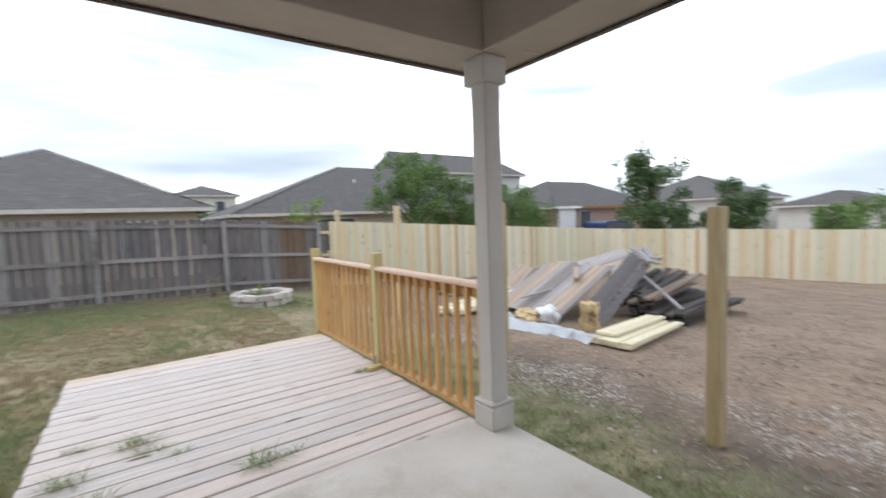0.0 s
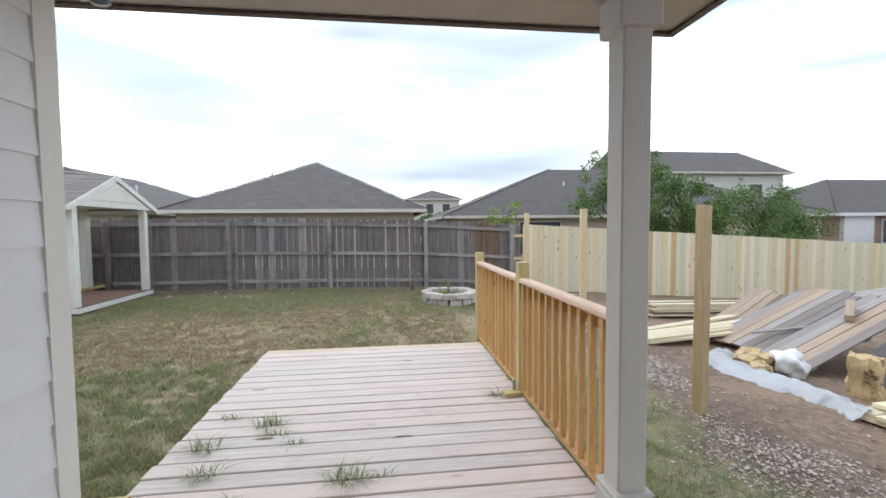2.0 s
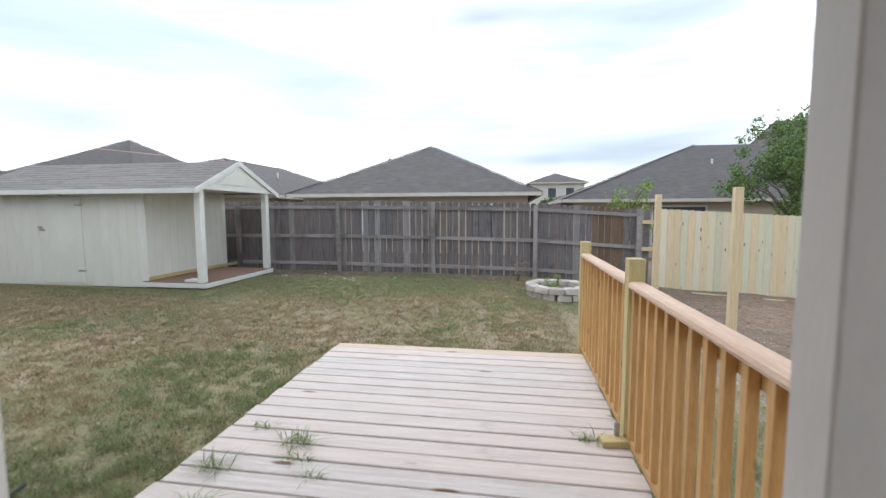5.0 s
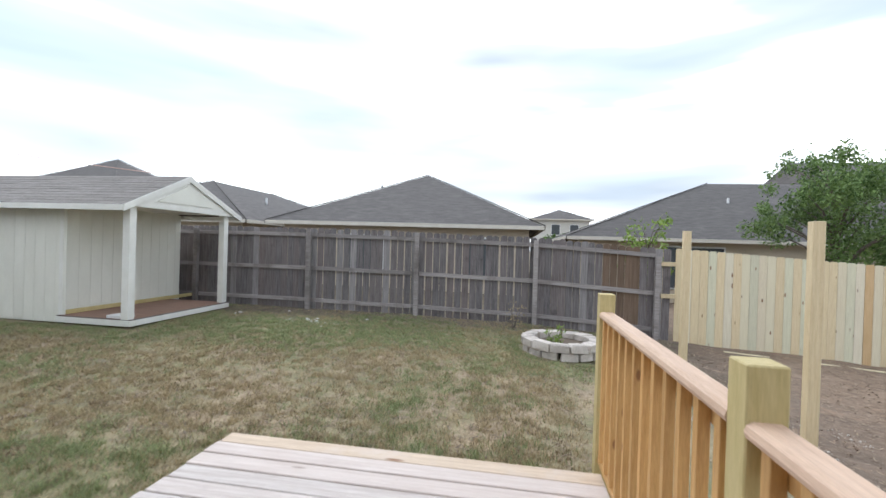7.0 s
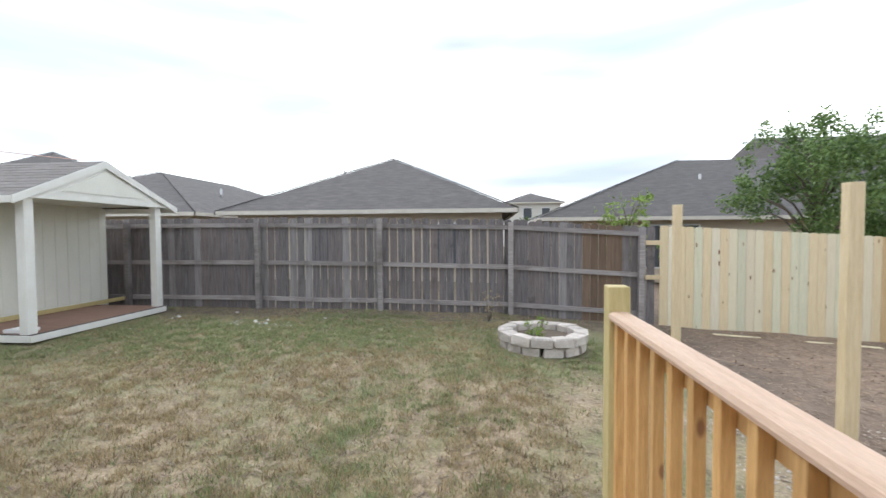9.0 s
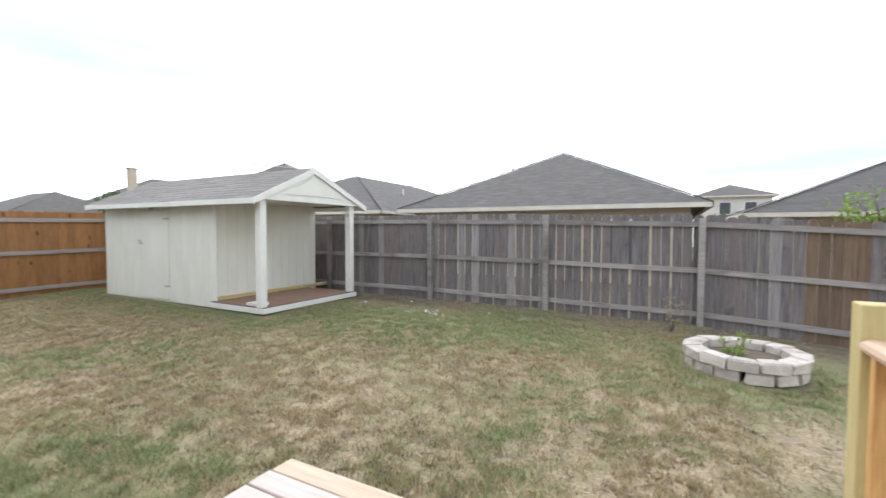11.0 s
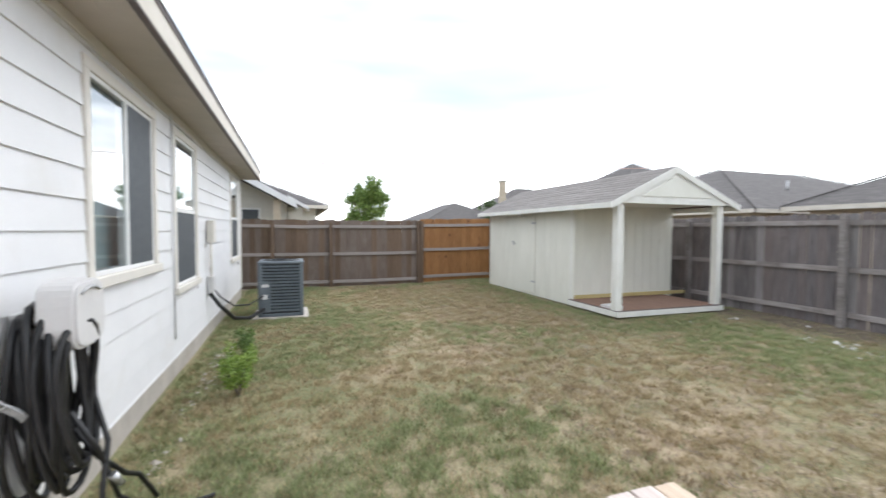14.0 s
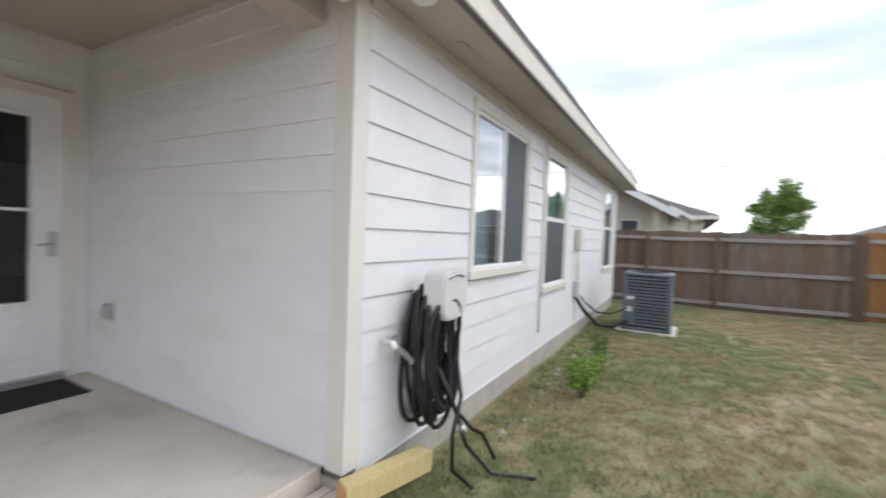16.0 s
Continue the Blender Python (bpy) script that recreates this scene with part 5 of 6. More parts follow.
def hose_reel():
    t = thing("hose_reel", "coiled black garden hose on a pale plastic wall reel", "garden hose", pose(-1.13, YW + 0.02, 0.0))
    boxpart("bracket", PLASTIC, t, -0.05, 0.05, 0.0, 0.12, 1.02, 1.12)
    bm = bmesh.new()
    prof = [(0.15 * math.copysign(abs(math.cos(a)) ** 0.5, math.cos(a)), 1.11 + 0.15 * math.copysign(abs(math.sin(a)) ** 0.55, math.sin(a))) for a in [2 * math.pi * (k + 0.5) / 24 for k in range(24)]]
    prism(bm, prof, "y", 0.13, 0.27)
    bmesh.ops.bevel(bm, geom=[e for e in bm.edges if abs(e.verts[0].co.y - e.verts[1].co.y) < 1e-4], offset=0.014, segments=2, affect="EDGES")
    cv = part("cover", bm, PLASTIC, t, "pale plastic reel cover")
    bm = bmesh.new()
    tube(bm, [(-0.08, 0.272, 1.205), (-0.02, 0.278, 1.225), (0.05, 0.278, 1.225), (0.1, 0.272, 1.205)], 0.007, 6)
    part("grip", bm, METAL, cv)
    rnd = random.Random(9)
    for k in range(16):
        wx, top, bot, yy = rnd.uniform(0.12, 0.21), rnd.uniform(1.06, 1.19), rnd.uniform(0.30, 0.56), 0.04 + 0.0135 * k
        cx = rnd.uniform(-0.02, 0.06)
        pts = []
        for i in range(25):
            a = 2 * math.pi * i / 24
            sx = math.sin(a)
            pts.append((cx + wx * (abs(sx) ** 0.75) * (1 if sx > 0 else -1) * (0.9 + 0.1 * math.cos(a)), yy + 0.02 * math.sin(2 * a + k), (top + bot) / 2 + (top - bot) / 2 * math.cos(a)))
        bm = bmesh.new()
        tube(bm, pts, 0.0145, 7)
        part("hose_loop", bm, RUBBER, t)
    for pts in ([(0.02, 0.2, 0.6), (0.0, 0.28, 0.45), (-0.12, 0.34, 0.3), (-0.25, 0.36, 0.22), (-0.32, 0.42, 0.05)], [(0.1, 0.22, 0.7), (0.05, 0.3, 0.5), (-0.1, 0.32, 0.2), (-0.2, 0.45, 0.02), (-0.3, 0.7, 0.015)], [(-0.15, 0.2, 0.75), (-0.05, 0.3, 0.5), (0.08, 0.32, 0.33), (0.03, 0.3, 0.1), (0.0, 0.42, 0.015)]):
        bm = bmesh.new()
        tube(bm, pts, 0.0125, 7)
        part("hose_tail", bm, RUBBER, t)
    bm = bmesh.new()
    tube(bm, [(0.0, 0.33, 0.36), (-0.02, 0.36, 0.30)], [0.02, 0.014], 8)
    part("nozzle", bm, METAL, t, "silver hose nozzle")


hose_reel()
t = thing("garden_tap", "white garden tap with a coiled silver connector hose", "tap", pose(-0.80, YW + 0.02, 0.86))
bm = bmesh.new()
tube(bm, [(0, 0.0, 0), (0, 0.07, 0), (0, 0.09, -0.03)], 0.016, 8)
part("spout", bm, WHITE, t)
bm = bmesh.new()
tube(bm, [(-0.03, 0.06, 0.035), (0.03, 0.06, 0.035)], 0.012, 8)
part("handle", bm, METAL, t)
bm = bmesh.new()
tube(bm, [(-0.02 - 0.19 * q / 60 + 0.003 * math.cos(q * 1.3), 0.09 + 0.02 * math.sin(math.pi * q / 60) + 0.015 * math.cos(q * 1.3), -0.03 - 0.16 * q / 60 + 0.015 * math.sin(q * 1.3)) for q in range(61)], 0.006, 5)
part("connector", bm, METAL, t, "coiled silver connector")


def flood_light():
    t = thing("flood_light", "grey twin-head flood light under the eave", "outdoor lamp", pose(-0.47, 2.03, 2.642) @ Matrix.Scale(0.75, 4))
    bm = bmesh.new()
    tube(bm, [(0, 0, 0.0), (0, 0, -0.05)], [0.06, 0.05], 14)
    part("mount", bm, ACMETAL, t)
    for sx in (0, 1):
        o = Vector((0.05 + 0.09 * sx, -0.02 + 0.05 * sx, -0.09))
        d = Vector((0.45 - 0.7 * sx, 0.25 + 0.4 * sx, -0.75)).normalized()
        bm = bmesh.new()
        tube(bm, [(0, 0, -0.04), o * 0.6, o], 0.015, 8)
        part("arm", bm, ACMETAL, t)
        bm = bmesh.new()
        tube(bm, [o - d * 0.03, o + d * 0.04, o + d * 0.1], [0.03, 0.035, 0.055], 14)
        hd = part("head", bm, ACMETAL, t)
        bm = bmesh.new()
        tube(bm, [o + d * 0.1, o + d * 0.118], [0.056, 0.045], 14)
        part("lens", bm, WHITE, hd, "frosted glass lens")


flood_light()
t = thing("soffit_lamp", "round white lamp set in the soffit", "lamp", pose(-0.78, 2.22, EZ - 0.013))
bm = bmesh.new()
tube(bm, [(0, 0, 0), (0, 0, -0.012)], [0.075, 0.065], 18)
part("trim_ring", bm, WHITE, t)


def plant(x, y, h, r, n, mat, seed, label):
    t = thing("small_plant", label, "plant", pose(x, y, gz(x, y)))
    rnd = random.Random(seed)
    bm = bmesh.new()
    blobs = []
    for _ in range(7):
        a, q = rnd.uniform(0, 6.28), rnd.uniform(0.4, 1)
        e = (math.cos(a) * r * 0.6, math.sin(a) * r * 0.6, h * q)
        tube(bm, [(0, 0, -0.02), (e[0] * 0.4, e[1] * 0.4, h * q * 0.5), e], [0.007, 0.005, 0.002], 5)
        blobs.append((e, (r * 0.4, r * 0.4, h * 0.2)))
        blobs.append(((e[0] * 0.6, e[1] * 0.6, e[2] * 0.55), (r * 0.35, r * 0.35, h * 0.18)))
    part("stems", bm, BARK, t)
    part("leaves", leaves_mesh("leaves", blobs, n, 0.02, mat, seed), None, t)


plant(-2.98, 2.66, 0.36, 0.17, 1100, LEAF_BRIGHT, 41, "small bright green shrub beside the foundation")
plant(-3.5, 2.62, 0.38, 0.17, 1100, LEAF_BRIGHT, 42, "small bright green shrub beside the foundation")
plant(-4.3, 2.58, 0.3, 0.14, 700, LEAF, 43, "small green shrub beside the foundation")
plant(1.95, 8.9, 0.42, 0.17, 340, LEAF_BRIGHT, 44, "green seedling growing in the stone planter")
plant(1.35, 10.3, 0.5, 0.26, 160, BLADE, 45, "dry brown weed stalk by the old fence")


# ---- the heap of timber ----
PINE_X = material("new_pine_board", (0.66, 0.57, 0.37), (0.80, 0.72, 0.52), 0.65, 4.0, (0.9, 14, 14), 0.1, 24, vary=0.08)
DARK_END = material("dark_stained_board", (0.16, 0.11, 0.08), (0.26, 0.19, 0.14), 0.7, 4.0, (3, 14, 14), 0.25, 30, vary=0.2)
SILVER = material("silver_grey_plank", (0.29, 0.262, 0.25), (0.45, 0.41, 0.39), 0.85, 3.0, (0.8, 16, 16), 0.25, 26, vary=0.12)
SILVER_D = material("dim_grey_plank", (0.20, 0.172, 0.16), (0.32, 0.28, 0.262), 0.85, 3.0, (0.8, 16, 16), 0.25, 26, vary=0.12)
TAN = material("tan_old_plank", (0.37, 0.275, 0.205), (0.51, 0.40, 0.31), 0.85, 3.0, (0.8, 16, 16), 0.25, 26, vary=0.1)
PANEL_M = [SILVER, SILVER_D, SILVER, TAN, SILVER_D, SILVER, TAN]


def fence_panel(label, m, n, length, seed, rails=(0.25, 0.85, 1.5), mats=None):
    rnd = random.Random(seed)
    t = thing("torn_fence", label, "old fencing", m, "torn-out fencing")
    meshes = []
    for mt in mats or PANEL_M:
        bm = bmesh.new()
        box(bm, 0, length, 0.003, 0.137, 0.0, 0.016)
        meshes.append(mesh_of("plank", bm, mt))
    for i in range(n):
        piece("plank", meshes[rnd.randrange(len(meshes))], t, pose(rnd.uniform(-0.12, 0.12), i * 0.142, rnd.uniform(0, 0.008), 0, 0, rnd.uniform(-0.5, 0.5)))
    for x in rails:
        boxpart("rail", GREYRAIL, t, x, x + 0.08, 0.02, n * 0.142, -0.04, -0.002)


fence_panel("weathered fence panel lying tilted on the timber heap", pose(5.60, 4.38, -0.19, 0, -22.5, 2), 11, 1.85, 3, rails=(0.1, 0.9, 1.66))
# darker plank tones carry the shadow below the tilted panel
fence_panel("weathered fence panel propped on edge against the heap, planks darkened for its shaded underside", pose(6.12, 3.86, -0.27, 48, -25, 6), 3, 1.9, 4, mats=[GREY, TAN, DARK_END])
fence_panel("weathered fence panel lying flat behind the heap", pose(7.25, 4.6, 0.32, 3, -9, -10), 9, 1.7, 6)
fence_panel("brown weathered fence panel lying low behind the heap", pose(6.15, 5.75, -0.14, 3, -16, 22), 5, 1.7, 7, mats=[TAN, SILVER_D, DARK_END])


def planks(name, label, m, n, length, mats, seed, layers=1, w=0.14, th=0.038, mess=0.0, group=""):
    rnd = random.Random(seed)
    k = 0
    for layer in range(layers):
        for i in range(n):
            t = thing(name, label, "board", m @ pose(rnd.uniform(-1, 1) * mess, i * (w + 0.006) + rnd.uniform(-1, 1) * mess * 0.3, layer * (th + 0.002), rnd.uniform(-1, 1) * mess * 8, rnd.uniform(-1, 1) * mess * 8, rnd.uniform(-1, 1) * mess * 30), group)
            boxpart("timber", mats[rnd.randrange(len(mats))], t, 0, length * rnd.uniform(0.93, 1.0), 0, w, 0, th, bevel=0.003)


planks("new_board", "new pale pine board stacked on the bare ground", pose(4.98, 2.72, gz(5.0, 2.8) + 0.03, 0, 3, 9.5), 4, 2.0, [PINE_X], 11, 2, mess=0.03, group="stack of new boards")
planks("new_board", "new pale pine board lying on the stack", pose(5.12, 3.02, gz(5.1, 3.1) + 0.115, 0, 3, 9), 2, 1.9, [PINE_X], 12, 1, mess=0.03, group="stack of new boards")
planks("new_board", "new pale pine board stacked in the yard", pose(4.52, 5.62, gz(4.6, 5.8) + 0.04, 0, -3, 6), 4, 2.3, [PINE_X], 13, 2, mess=0.10, group="loose new boards")
planks("new_board", "new pale pine board stacked in the yard", pose(5.88, 7.7, gz(5.9, 7.8) + 0.03, 0, 2, 5), 4, 2.5, [PINE_X, PINE_X, DARK_END], 14, 6, mess=0.05, group="stack of new boards")
planks("dark_board", "wet dark old board in the timber heap", pose(7.0, 3.1, gz(7.6, 3.2) + 0.02, 0, 0, 5), 6, 2.6, [DARK], 15, 5, mess=0.2, th=0.045, w=0.12, group="dark old boards")
planks("dark_board", "wet dark old board in the timber heap", pose(7.1, 3.6, gz(7.6, 3.2) + 0.25, 0, -4, 10), 5, 2.3, [DARK, DARK, DARK, DARK_END], 16, 5, mess=0.2, th=0.045, w=0.12, group="dark old boards")
planks("old_board", "grey loose board across the timber heap", pose(5.75, 5.3, 0.03, 0, -9, -20), 1, 1.9, [GREYRAIL], 17, 1, w=0.05, th=0.025, mess=0.02)
planks("old_board", "grey loose board leaning on the dark boards", pose(7.25, 3.15, -0.1, 0, -20, 60), 1, 1.5, [GREYRAIL], 20, 1, w=0.07, th=0.03, mess=0.02)
planks("old_board", "grey loose board across the timber heap", pose(7.9, 3.9, 0.58, 0, -6, 40), 3, 1.4, [GREYRAIL, GREY_PALE], 18, 2, w=0.1, th=0.03, mess=0.25)
planks("old_board", "short grey timber lying on the fence panel", pose(6.65, 4.75, 0.29, 0, -22, 38), 1, 0.42, [TAN], 21, 1, w=0.09, th=0.09, mess=0.01)


def broken_wood(label, m, size, seed):
    """A split lump of yellow timber with a rotten, crumbled outline."""
    bm = bmesh.new()
    bmesh.ops.create_cube(bm, size=1.0)
    bmesh.ops.subdivide_edges(bm, edges=bm.edges[:], cuts=5, use_grid_fill=True)
    for v in bm.verts:
        v.co = Vector([c * k for c, k in zip(v.co, size)])
        q = v.co * 6 + Vector((seed, 0, 0))
        v.co += 0.16 * min(size) * Vector((noise.noise(q), noise.noise(q + Vector((9, 0, 0))), noise.noise(q * 2 + Vector((0, 5, 0))))) * 2
        v.co.z += size[2] / 2
    part_ob = part("wood_offcut", bm, ROTTEN)
    part_ob.matrix_world = m
    tagged(part_ob, label, "wood block", "broken yellow timber")


ROTTEN = material("rotten_yellow_wood", (0.48, 0.33, 0.155), (0.72, 0.56, 0.32), 0.8, 6.0, (3, 3, 1), 0.4, 40, stain=(0.12, 0.075, 0.04), stain_at=(0.56, 0.66), stain_scale=7.0, per_object=True)
broken_wood("rotten yellow timber block standing by the heap", pose(5.62, 3.78, gz(5.6, 3.8) - 0.02, 0, -10, 25), (0.14, 0.26, 0.47), 1)
broken_wood("broken yellow timber lying on the plastic sheet", pose(5.12, 4.72, gz(5.1, 4.7) + 0.06, 4, -8, 35), (0.42, 0.2, 0.12), 2)
broken_wood("broken yellow timber lying on the plastic sheet", pose(5.05, 4.45, gz(5.1, 4.5) + 0.05, -6, 5, 60), (0.36, 0.16, 0.10), 3)
broken_wood("broken yellow timber lying on the plastic sheet", pose(5.32, 4.62, gz(5.3, 4.6) + 0.05, 8, 0, 5), (0.3, 0.18, 0.14), 4)


def plastic_sheet():
    bm = bmesh.new()
    rows = []
    path = [Vector(p) for p in ((5.25, 5.15, 0), (5.0, 5.08, 0), (4.86, 4.75, 0), (4.9, 4.3, 0), (5.02, 3.9, 0), (5.05, 3.55, 0), (4.98, 3.2, 0))]
    for i in range(49):
        u = i / 48 * (len(path) - 1)
        k = min(int(u), len(path) - 2)
        c = path[k].lerp(path[k + 1], u - k)
        d = (path[k + 1] - path[k]).normalized()
        s = Vector((-d.y, d.x, 0))
        row = []
        for j in range(13):
            v = (j - 6) / 6
            p = c + s * v * (0.19 + 0.035 * math.sin(i * 0.7) + 0.02 * math.sin(i * 1.9 + j) - 0.05 * math.cos(i * 0.13))
            hgt = 0.035 + 0.06 * abs(noise.noise(Vector((i * 0.35, j * 0.5, 1)))) + 0.05 * (1 - v * v)
            row.append(bm.verts.new((p.x, p.y, gz(p.x, p.y) + hgt * (1 - abs(v) ** 3) + 0.012)))
        rows.append(row)
    for a, c in zip(rows, rows[1:]):
        for j in range(12):
            bm.faces.new((a[j], a[j + 1], c[j + 1], c[j])).smooth = True
    bmesh.ops.solidify(bm, geom=bm.faces[:], thickness=0.003)
    tagged(part("plastic_sheet", bm, SHEET), "crumpled white plastic sheet on the ground by the heap", "plastic sheet")
    bm = bmesh.new()
    bmesh.ops.create_icosphere(bm, subdivisions=4, radius=0.17)
    for v in bm.verts:
        v.co *= 0.8 + 0.45 * noise.noise(v.co * 9) + 0.25 * abs(noise.noise(v.co * 24))
        v.co.z *= 0.9
    for f in bm.faces:
        f.smooth = True
    ob = tagged(part("plastic_wrap", bm, SHEET), "crumpled clear plastic bundle stuffed under the fence panel", "plastic wrap")
    ob.scale = (0.8, 1.25, 1.15)
    ob.location = (5.42, 4.42, -0.07)


plastic_sheet()


def scatter(name, label, category, mat, spots, seed, smin, smax):
    """Small stones lying on the ground, joined."""
    rng = np.random.default_rng(seed)
    base = np.array([(1, 0, 0), (-1, 0, 0), (0, 1, 0), (0, -1, 0), (0, 0, 1), (0, 0, -1)], float)
    tri = np.array([(0, 2, 4), (2, 1, 4), (1, 3, 4), (3, 0, 4), (2, 0, 5), (1, 2, 5), (3, 1, 5), (0, 3, 5)])
    vs, fs = [], []
    for i, (x, y) in enumerate(spots):
        s = smin + (smax - smin) * rng.random() ** 2.5
        b = base * (s * rng.uniform(0.6, 1.3, 3)) + rng.normal(size=(6, 3)) * s * 0.22
        b[:, 2] *= 0.6
        a = rng.uniform(0, 6.28)
        c, q = math.cos(a), math.sin(a)
        b = np.stack([b[:, 0] * c - b[:, 1] * q, b[:, 0] * q + b[:, 1] * c, b[:, 2]], 1) + (x, y, gz(x, y) + s * 0.15)
        vs.append(b)
        fs.append(tri + 6 * i)
    me = bpy.data.meshes.new(name)
    me.from_pydata(np.concatenate(vs).tolist(), [], np.concatenate(fs).tolist())
    me.materials.append(mat)
    return tagged(new(name, me), label, category, kind="stuff")


rng = np.random.default_rng(5)
spots = []
while len(spots) < 13000:
    x, y = rng.uniform(2.5, 6.8), rng.uniform(-2.0, 7.5)
    f = noise.noise(Vector((x * 0.6, y * 0.6, 4))) + 0.6 * noise.noise(Vector((x * 1.9, y * 1.9, 8)))
    mid = 3.55 if y > 1.2 else 3.55 + 0.55 * (1.2 - y)
    if f - abs(x - mid) * 0.75 + 0.35 > rng.uniform(-0.1, 0.4):
        spots.append((x, y))
scatter("gravel", "pale crushed limestone scattered over the clay", "gravel", GRAVEL, spots, 6, 0.003, 0.015)
spots = [(rng.uniform(2.3, 5.5), rng.uniform(-1.5, 6)) for _ in range(220)]
scatter("rubble_stones", "loose pale stones on the bare ground", "stones", GRAVEL, spots, 16, 0.01, 0.03)
spots = [(rng.uniform(3.2, 15.5), rng.uniform(-3, 10.8)) for _ in range(9000)]
CLOD = material("clay_clod", (0.15, 0.105, 0.075), (0.33, 0.245, 0.18), 0.95, 3.0, (1, 1, 1), 0.4, 50)
scatter("clods", "small brown clods on the bare clay", "clods", CLOD, spots, 7, 0.005, 0.024)
WHITECHIP = material("white_chip", (0.62, 0.60, 0.56), (0.78, 0.76, 0.73), 0.8, 6.0, (1, 1, 1), 0.2, 40)
spots = [(-2.1 + rng.normal() * 0.36, 9.53 + rng.normal() * 0.16) for _ in range(70)] + [(rng.uniform(-4.2, 0.5), rng.uniform(8.8, 10.6)) for _ in range(12)]
scatter("white_chips", "broken white chips lying on the lawn", "rubble", WHITECHIP, spots, 8, 0.014, 0.045)
spots = [(-1.6 - 3.2 * rng.random(), 2.32 + rng.normal() * 0.06) for _ in range(140)]
scatter("edge_stones", "small pale stones along the foundation", "gravel", GRAVEL, spots, 9, 0.008, 0.03)
b = thing("ground_board", "thin pale board lying along the new fence", "board", pose(5.0, 10.55, gz(5.5, 10.5) + 0.015, 0, 3.4, -3))
boxpart("timber", PINE_X, b, 0, 2.4, 0, 0.09, 0, 0.025)


def cord(name, label, pts, r, mat):
    bm = bmesh.new()
    tube(bm, pts, r, 5)
    t = thing(name, label, "cable")
    part("strand", bm, mat, t)


def sag(a, c, drop, n=24):
    a, c = Vector(a), Vector(c)
    return [a.lerp(c, i / n) - Vector((0, 0, drop * 4 * (i / n) * (1 - i / n))) for i in range(n + 1)]


cord("roof_cord", "orange cord lying over the shed roof ridge to the house", sag((-4.75, 9.20, 2.605), (-7.6, 2.45, 2.80), 0.1), 0.006, RED_WIRE)


# ---- grass ----
def turf(name, label, n, seed, area, keep, mat, hmin, hmax, wid):
    """Blades in threes. keep: chances by place, multiplied in turn."""
    rng = np.random.default_rng(seed)
    pts = []
    while len(pts) < n:
        for x, y, r in zip(rng.uniform(area[0], area[1], 20000).tolist(), rng.uniform(area[2], area[3], 20000).tolist(), rng.random(20000).tolist()):
            if DX0 - 0.02 < x < DX1 + 0.02 and DY0 < y < DY1 + 0.02 or x > CX - 0.02 and y < 1.87 and x < 1.92 or x < CX and y < 2.06 or (x - 2.06) ** 2 + (y - 8.86) ** 2 < 0.37 or -9.6 < x < -4.4 and 8.05 < y < 10.7 or -7.36 < x < -6.42 and 2.46 < y < 3.37:
                continue
            q = 1.0
            for f in keep:
                q *= f(x, y)
                if q <= r:
                    break
            else:
                pts.append((x, y, gz(x, y) + 0.03 * noise.noise(Vector((x * 0.7, y * 0.7, 0)))))
    pts = pts[:n]
    p = np.array(pts)
    k = 3
    p = np.repeat(p, k, 0)
    m = len(p)
    a = rng.uniform(0, 6.283, m)
    d = np.stack([np.cos(a), np.sin(a), np.zeros(m)], 1)
    s = np.stack([-np.sin(a), np.cos(a), np.zeros(m)], 1) * (wid * rng.uniform(0.6, 1.3, (m, 1)))
    h = rng.uniform(hmin, hmax, (m, 1))
    o = p + rng.normal(size=(m, 3)) * (0.012, 0.012, 0)
    o[:, 2] -= 0.012
    tip = o + d * h * rng.uniform(0.3, 1.3, (m, 1)) + np.concatenate([np.zeros((m, 2)), h], 1)
    v = np.stack([o - s, o + s, tip], 1).reshape(-1, 3)
    me = bpy.data.meshes.new(name)
    me.from_pydata(v.tolist(), [], np.arange(m * 3).reshape(-1, 3).tolist())
    me.materials.append(mat)
    tagged(new(name, me), label, "grass", kind="stuff")


def patch(x, y, f, z):
    return noise.noise(Vector((x * f, y * f, z)))


def lawn_edge(x, y):
    return max(0.0, min(1.0, (2.75 + (0.35 if y < 5 else 0.0) + 0.5 * patch(x, y, 0.8, 2) + 0.03 * y - x) / 0.8))


def green_bias(x, y):
    """Greener along the house and near the old fence, strawy in the middle of the lawn."""
    b = 0.45 * max(0.0, min(1.0, (4.6 - y) / 1.5)) if x < -1.0 else 0.0
    b += 0.85 * max(0.0, 1.0 - abs(y - 8.9) / 1.7) - 0.25 * max(0.0, 1.0 - abs(y - 6.6) / 2.0)
    return b + (0.5 if x > 1.95 and y < 6 else 0.0)


def bare(x, y):
    return 1.0 if patch(x, y, 1.1, 11) + 0.5 * patch(x, y, 2.7, 12) < 0.22 else 0.5


def tuft(x, y, z):
    """Clumps about a hand wide with thin ground between them."""
    return max(0.06, min(1.0, 0.45 + 1.5 * patch(x, y, 5.5, z) + 0.9 * patch(x, y, 11.0, z + 3)))


def margin(x, y):
    """Thin grass by the old fence, before the shed and on the trodden strip beside the deck."""
    return (0.22 if y > 10.15 else 1.0) * (0.2 if x > 1.95 and y < 8 else 1.0) * (0.35 if -4.4 < x < -2.4 and y > 9.3 else 1.0) * (0.4 if x < -9.7 else 1.0)


def dry_share(x, y):
    return 1.0 - 0.6 * max(0.0, min(1.0, 0.2 + 1.4 * patch(x, y, 0.55, 21) + green_bias(x, y)))


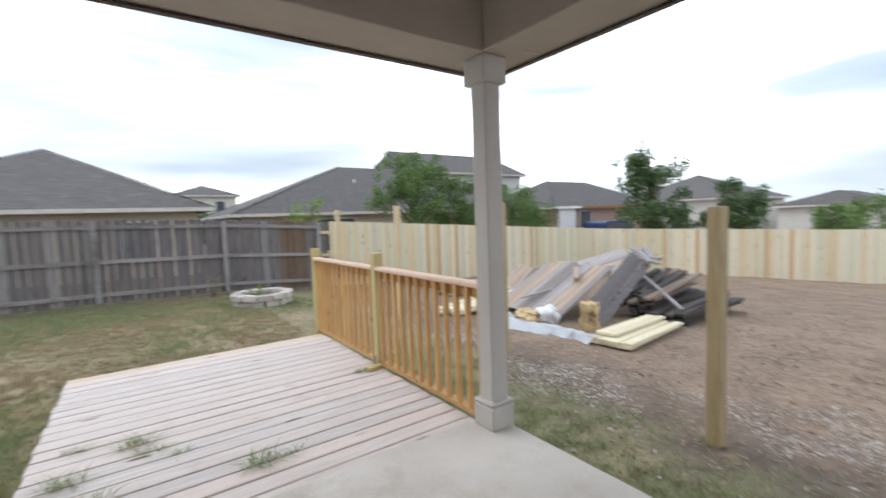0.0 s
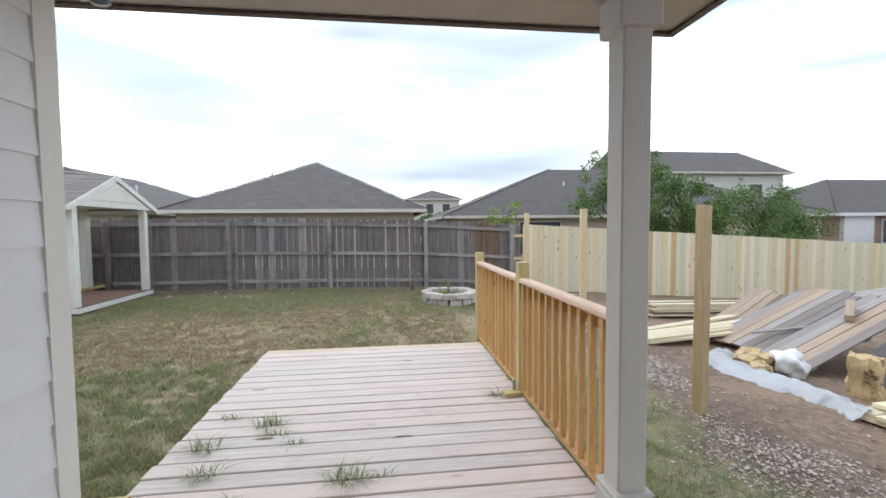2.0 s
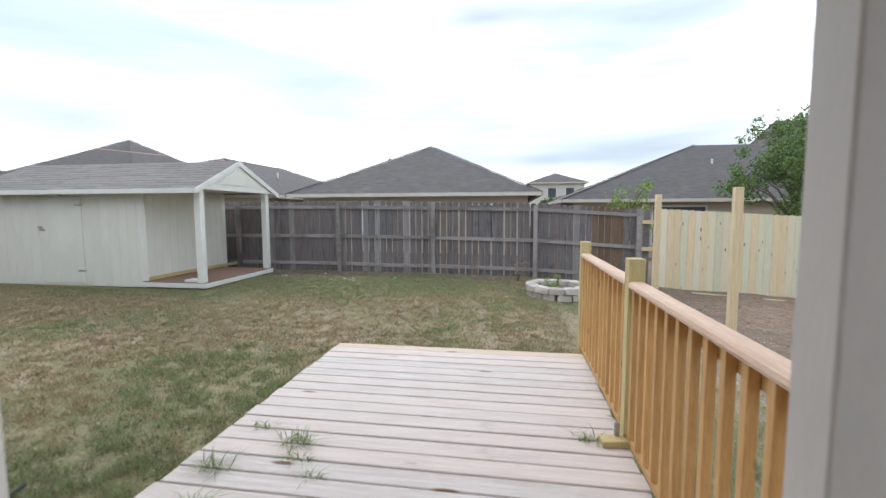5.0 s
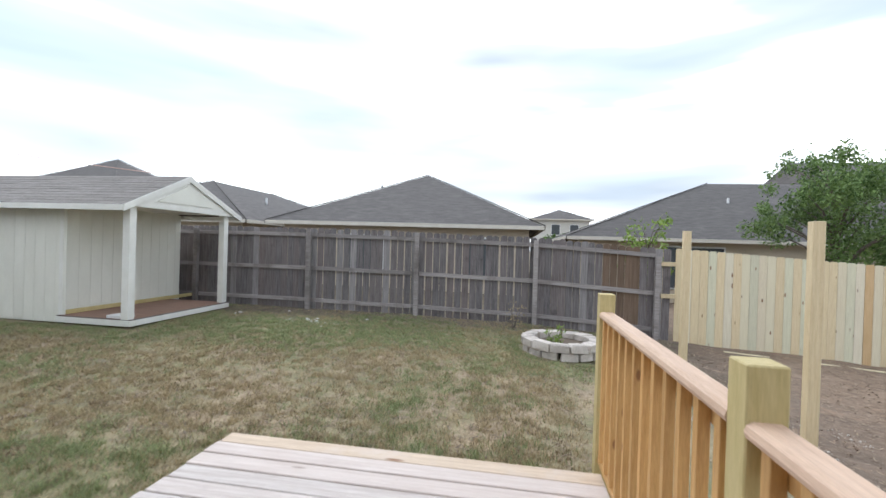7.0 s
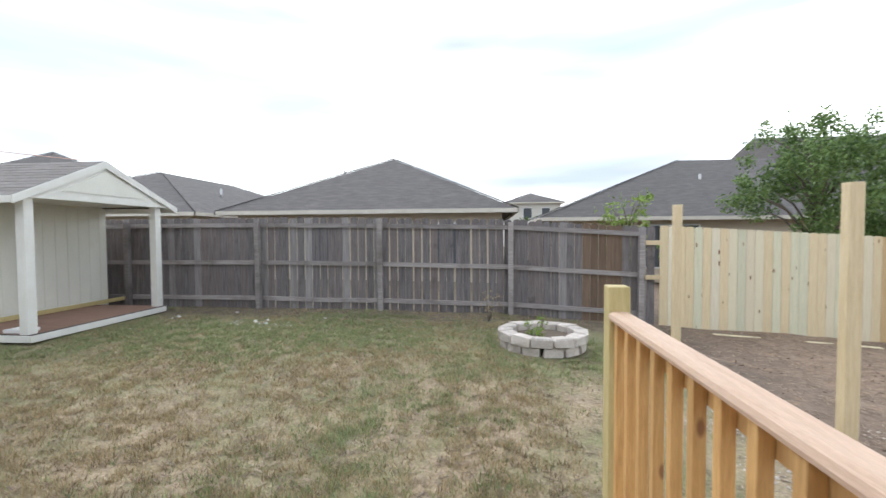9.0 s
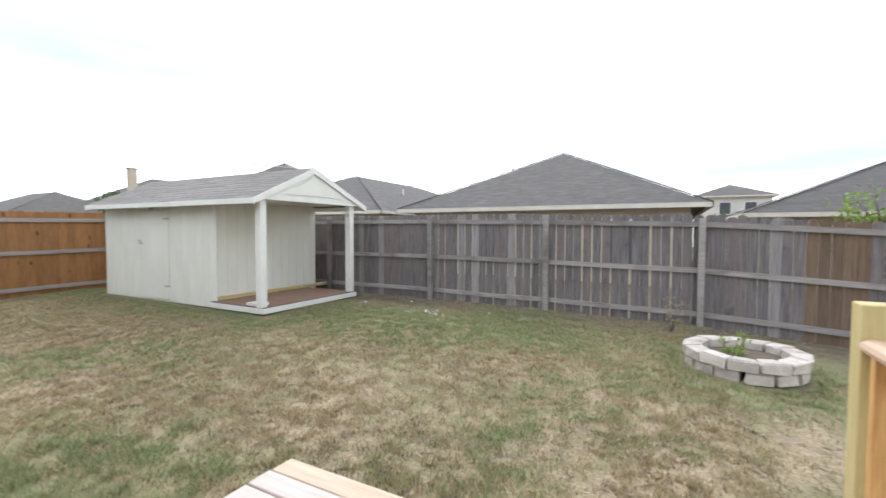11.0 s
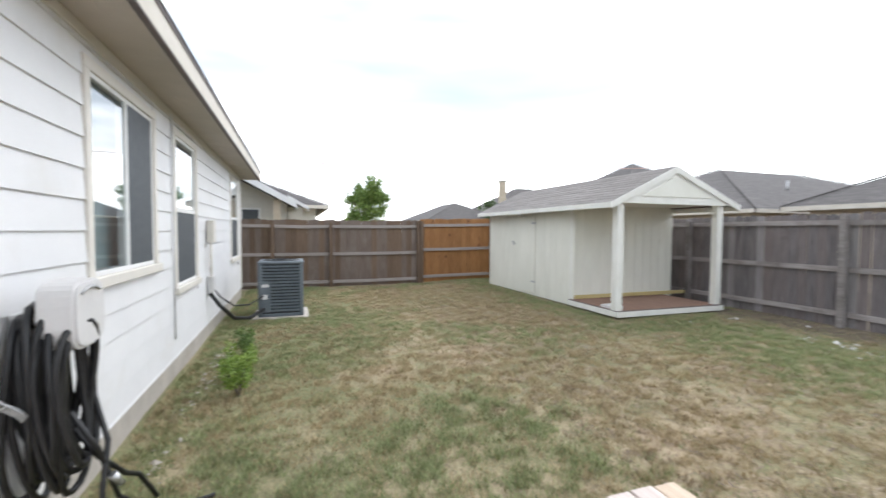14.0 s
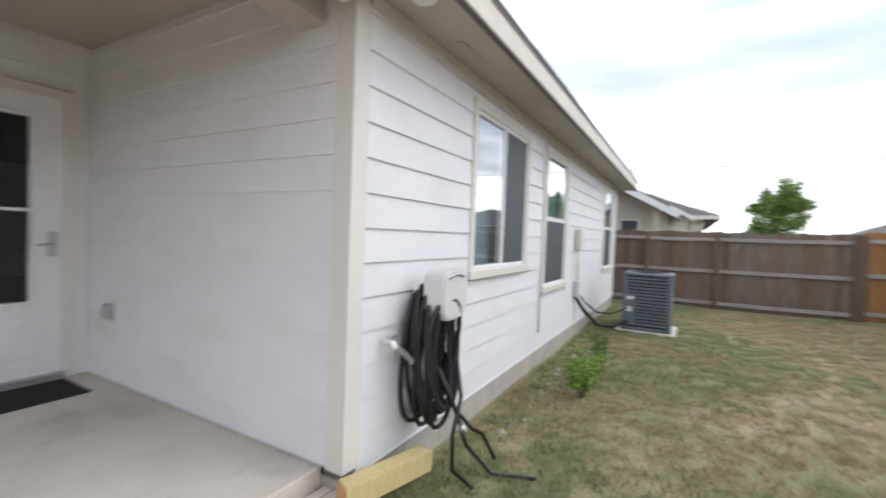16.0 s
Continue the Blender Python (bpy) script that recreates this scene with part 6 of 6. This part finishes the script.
def dead_share(x, y):
    return max(0.15, min(1.0, 0.35 + 1.1 * patch(x, y, 0.7, 62) + 0.55 * max(0.0, 1.0 - abs(y - 5.6) / 1.3)))


def green_share(x, y):
    return max(0.05, min(1.0, 0.2 + 1.2 * patch(x, y, 0.55, 21) + 0.8 * patch(x, y, 1.6, 22) + green_bias(x, y) + (0.35 if y < 2.9 and x < 0 else 0.0))) * (0.35 if y > 10.5 else 1.0) * (0.5 if x > 1.95 and y < 8 else 1.0)


turf("dry_grass", "dry straw-coloured lawn grass", 110000, 31, (-10.5, 3.6, -1.0, 10.95), (margin, lawn_edge, dry_share, lambda x, y: tuft(x, y, 40), bare), BLADE, 0.02, 0.055, 0.004)
turf("dead_grass", "brown dead tufts in the lawn", 15000, 33, (-10.5, 3.2, 0.5, 10.5), (margin, lawn_edge, dead_share, lambda x, y: tuft(x, y, 60) ** 2), BLADE_BROWN, 0.025, 0.06, 0.004)
turf("green_grass", "green patches of lawn grass", 84000, 32, (-10.5, 3.8, -1.0, 10.95), (green_share, lambda x, y: lawn_edge(x - 0.3, y), lambda x, y: tuft(x, y, 50)), BLADE_GREEN, 0.025, 0.065, 0.004)


def litter(name, label, n, seed, area, mat):
    """Straw and bark shreds lying flat on the clay."""
    rng = np.random.default_rng(seed)
    x, y = rng.uniform(area[0], area[1], n), rng.uniform(area[2], area[3], n)
    z = np.array([gz(a, c) + 0.03 * noise.noise(Vector((a * 0.7, c * 0.7, 0))) + 0.025 * noise.noise(Vector((a * 2.1, c * 2.1, 3))) for a, c in zip(x, y)]) + 0.006
    a, h = rng.uniform(0, 6.283, n), rng.uniform(0.012, 0.07, n)
    w = rng.uniform(0.002, 0.007, n)
    p = np.stack([x, y, z], 1)
    d = np.stack([np.cos(a) * h, np.sin(a) * h, rng.uniform(-0.004, 0.016, n)], 1)
    q = np.stack([-np.sin(a) * w, np.cos(a) * w, np.zeros(n)], 1)
    v = np.stack([p - q, p + q, p + d + q, p + d - q], 1).reshape(-1, 3)
    me = bpy.data.meshes.new(name)
    me.from_pydata(v.tolist(), [], np.arange(n * 4).reshape(-1, 4).tolist())
    me.materials.append(mat)
    tagged(new(name, me), label, "litter", kind="stuff")


SHRED = leafy("straw_shred", (0.16, 0.11, 0.075), (0.46, 0.36, 0.26))
litter("straw_litter", "brown straw and bark shreds over the clay", 42000, 51, (2.6, 15.5, -3.0, 10.9), SHRED)
litter("lawn_litter", "dead straw lying in the lawn", 26000, 52, (-10.4, 2.6, 5.1, 10.9), SHRED)

# ---- deck boards ----
boxpart("ripped_board", DECK, deck, DX0, DX1, DY0, DYB - 0.005, DZ - 0.038, DZ - 0.001)
rnd_deck = random.Random(77)
for i in range(N_BOARDS):
    shade = new_board_mesh if i == N_BOARDS - 1 else board_mesh
    piece("deck_board", shade, deck, pose(rnd_deck.uniform(-0.009, 0.009), DYB + i * PITCH, DZ + rnd_deck.uniform(-0.003, 0.003), 0, 0, rnd_deck.uniform(-0.06, 0.06)))
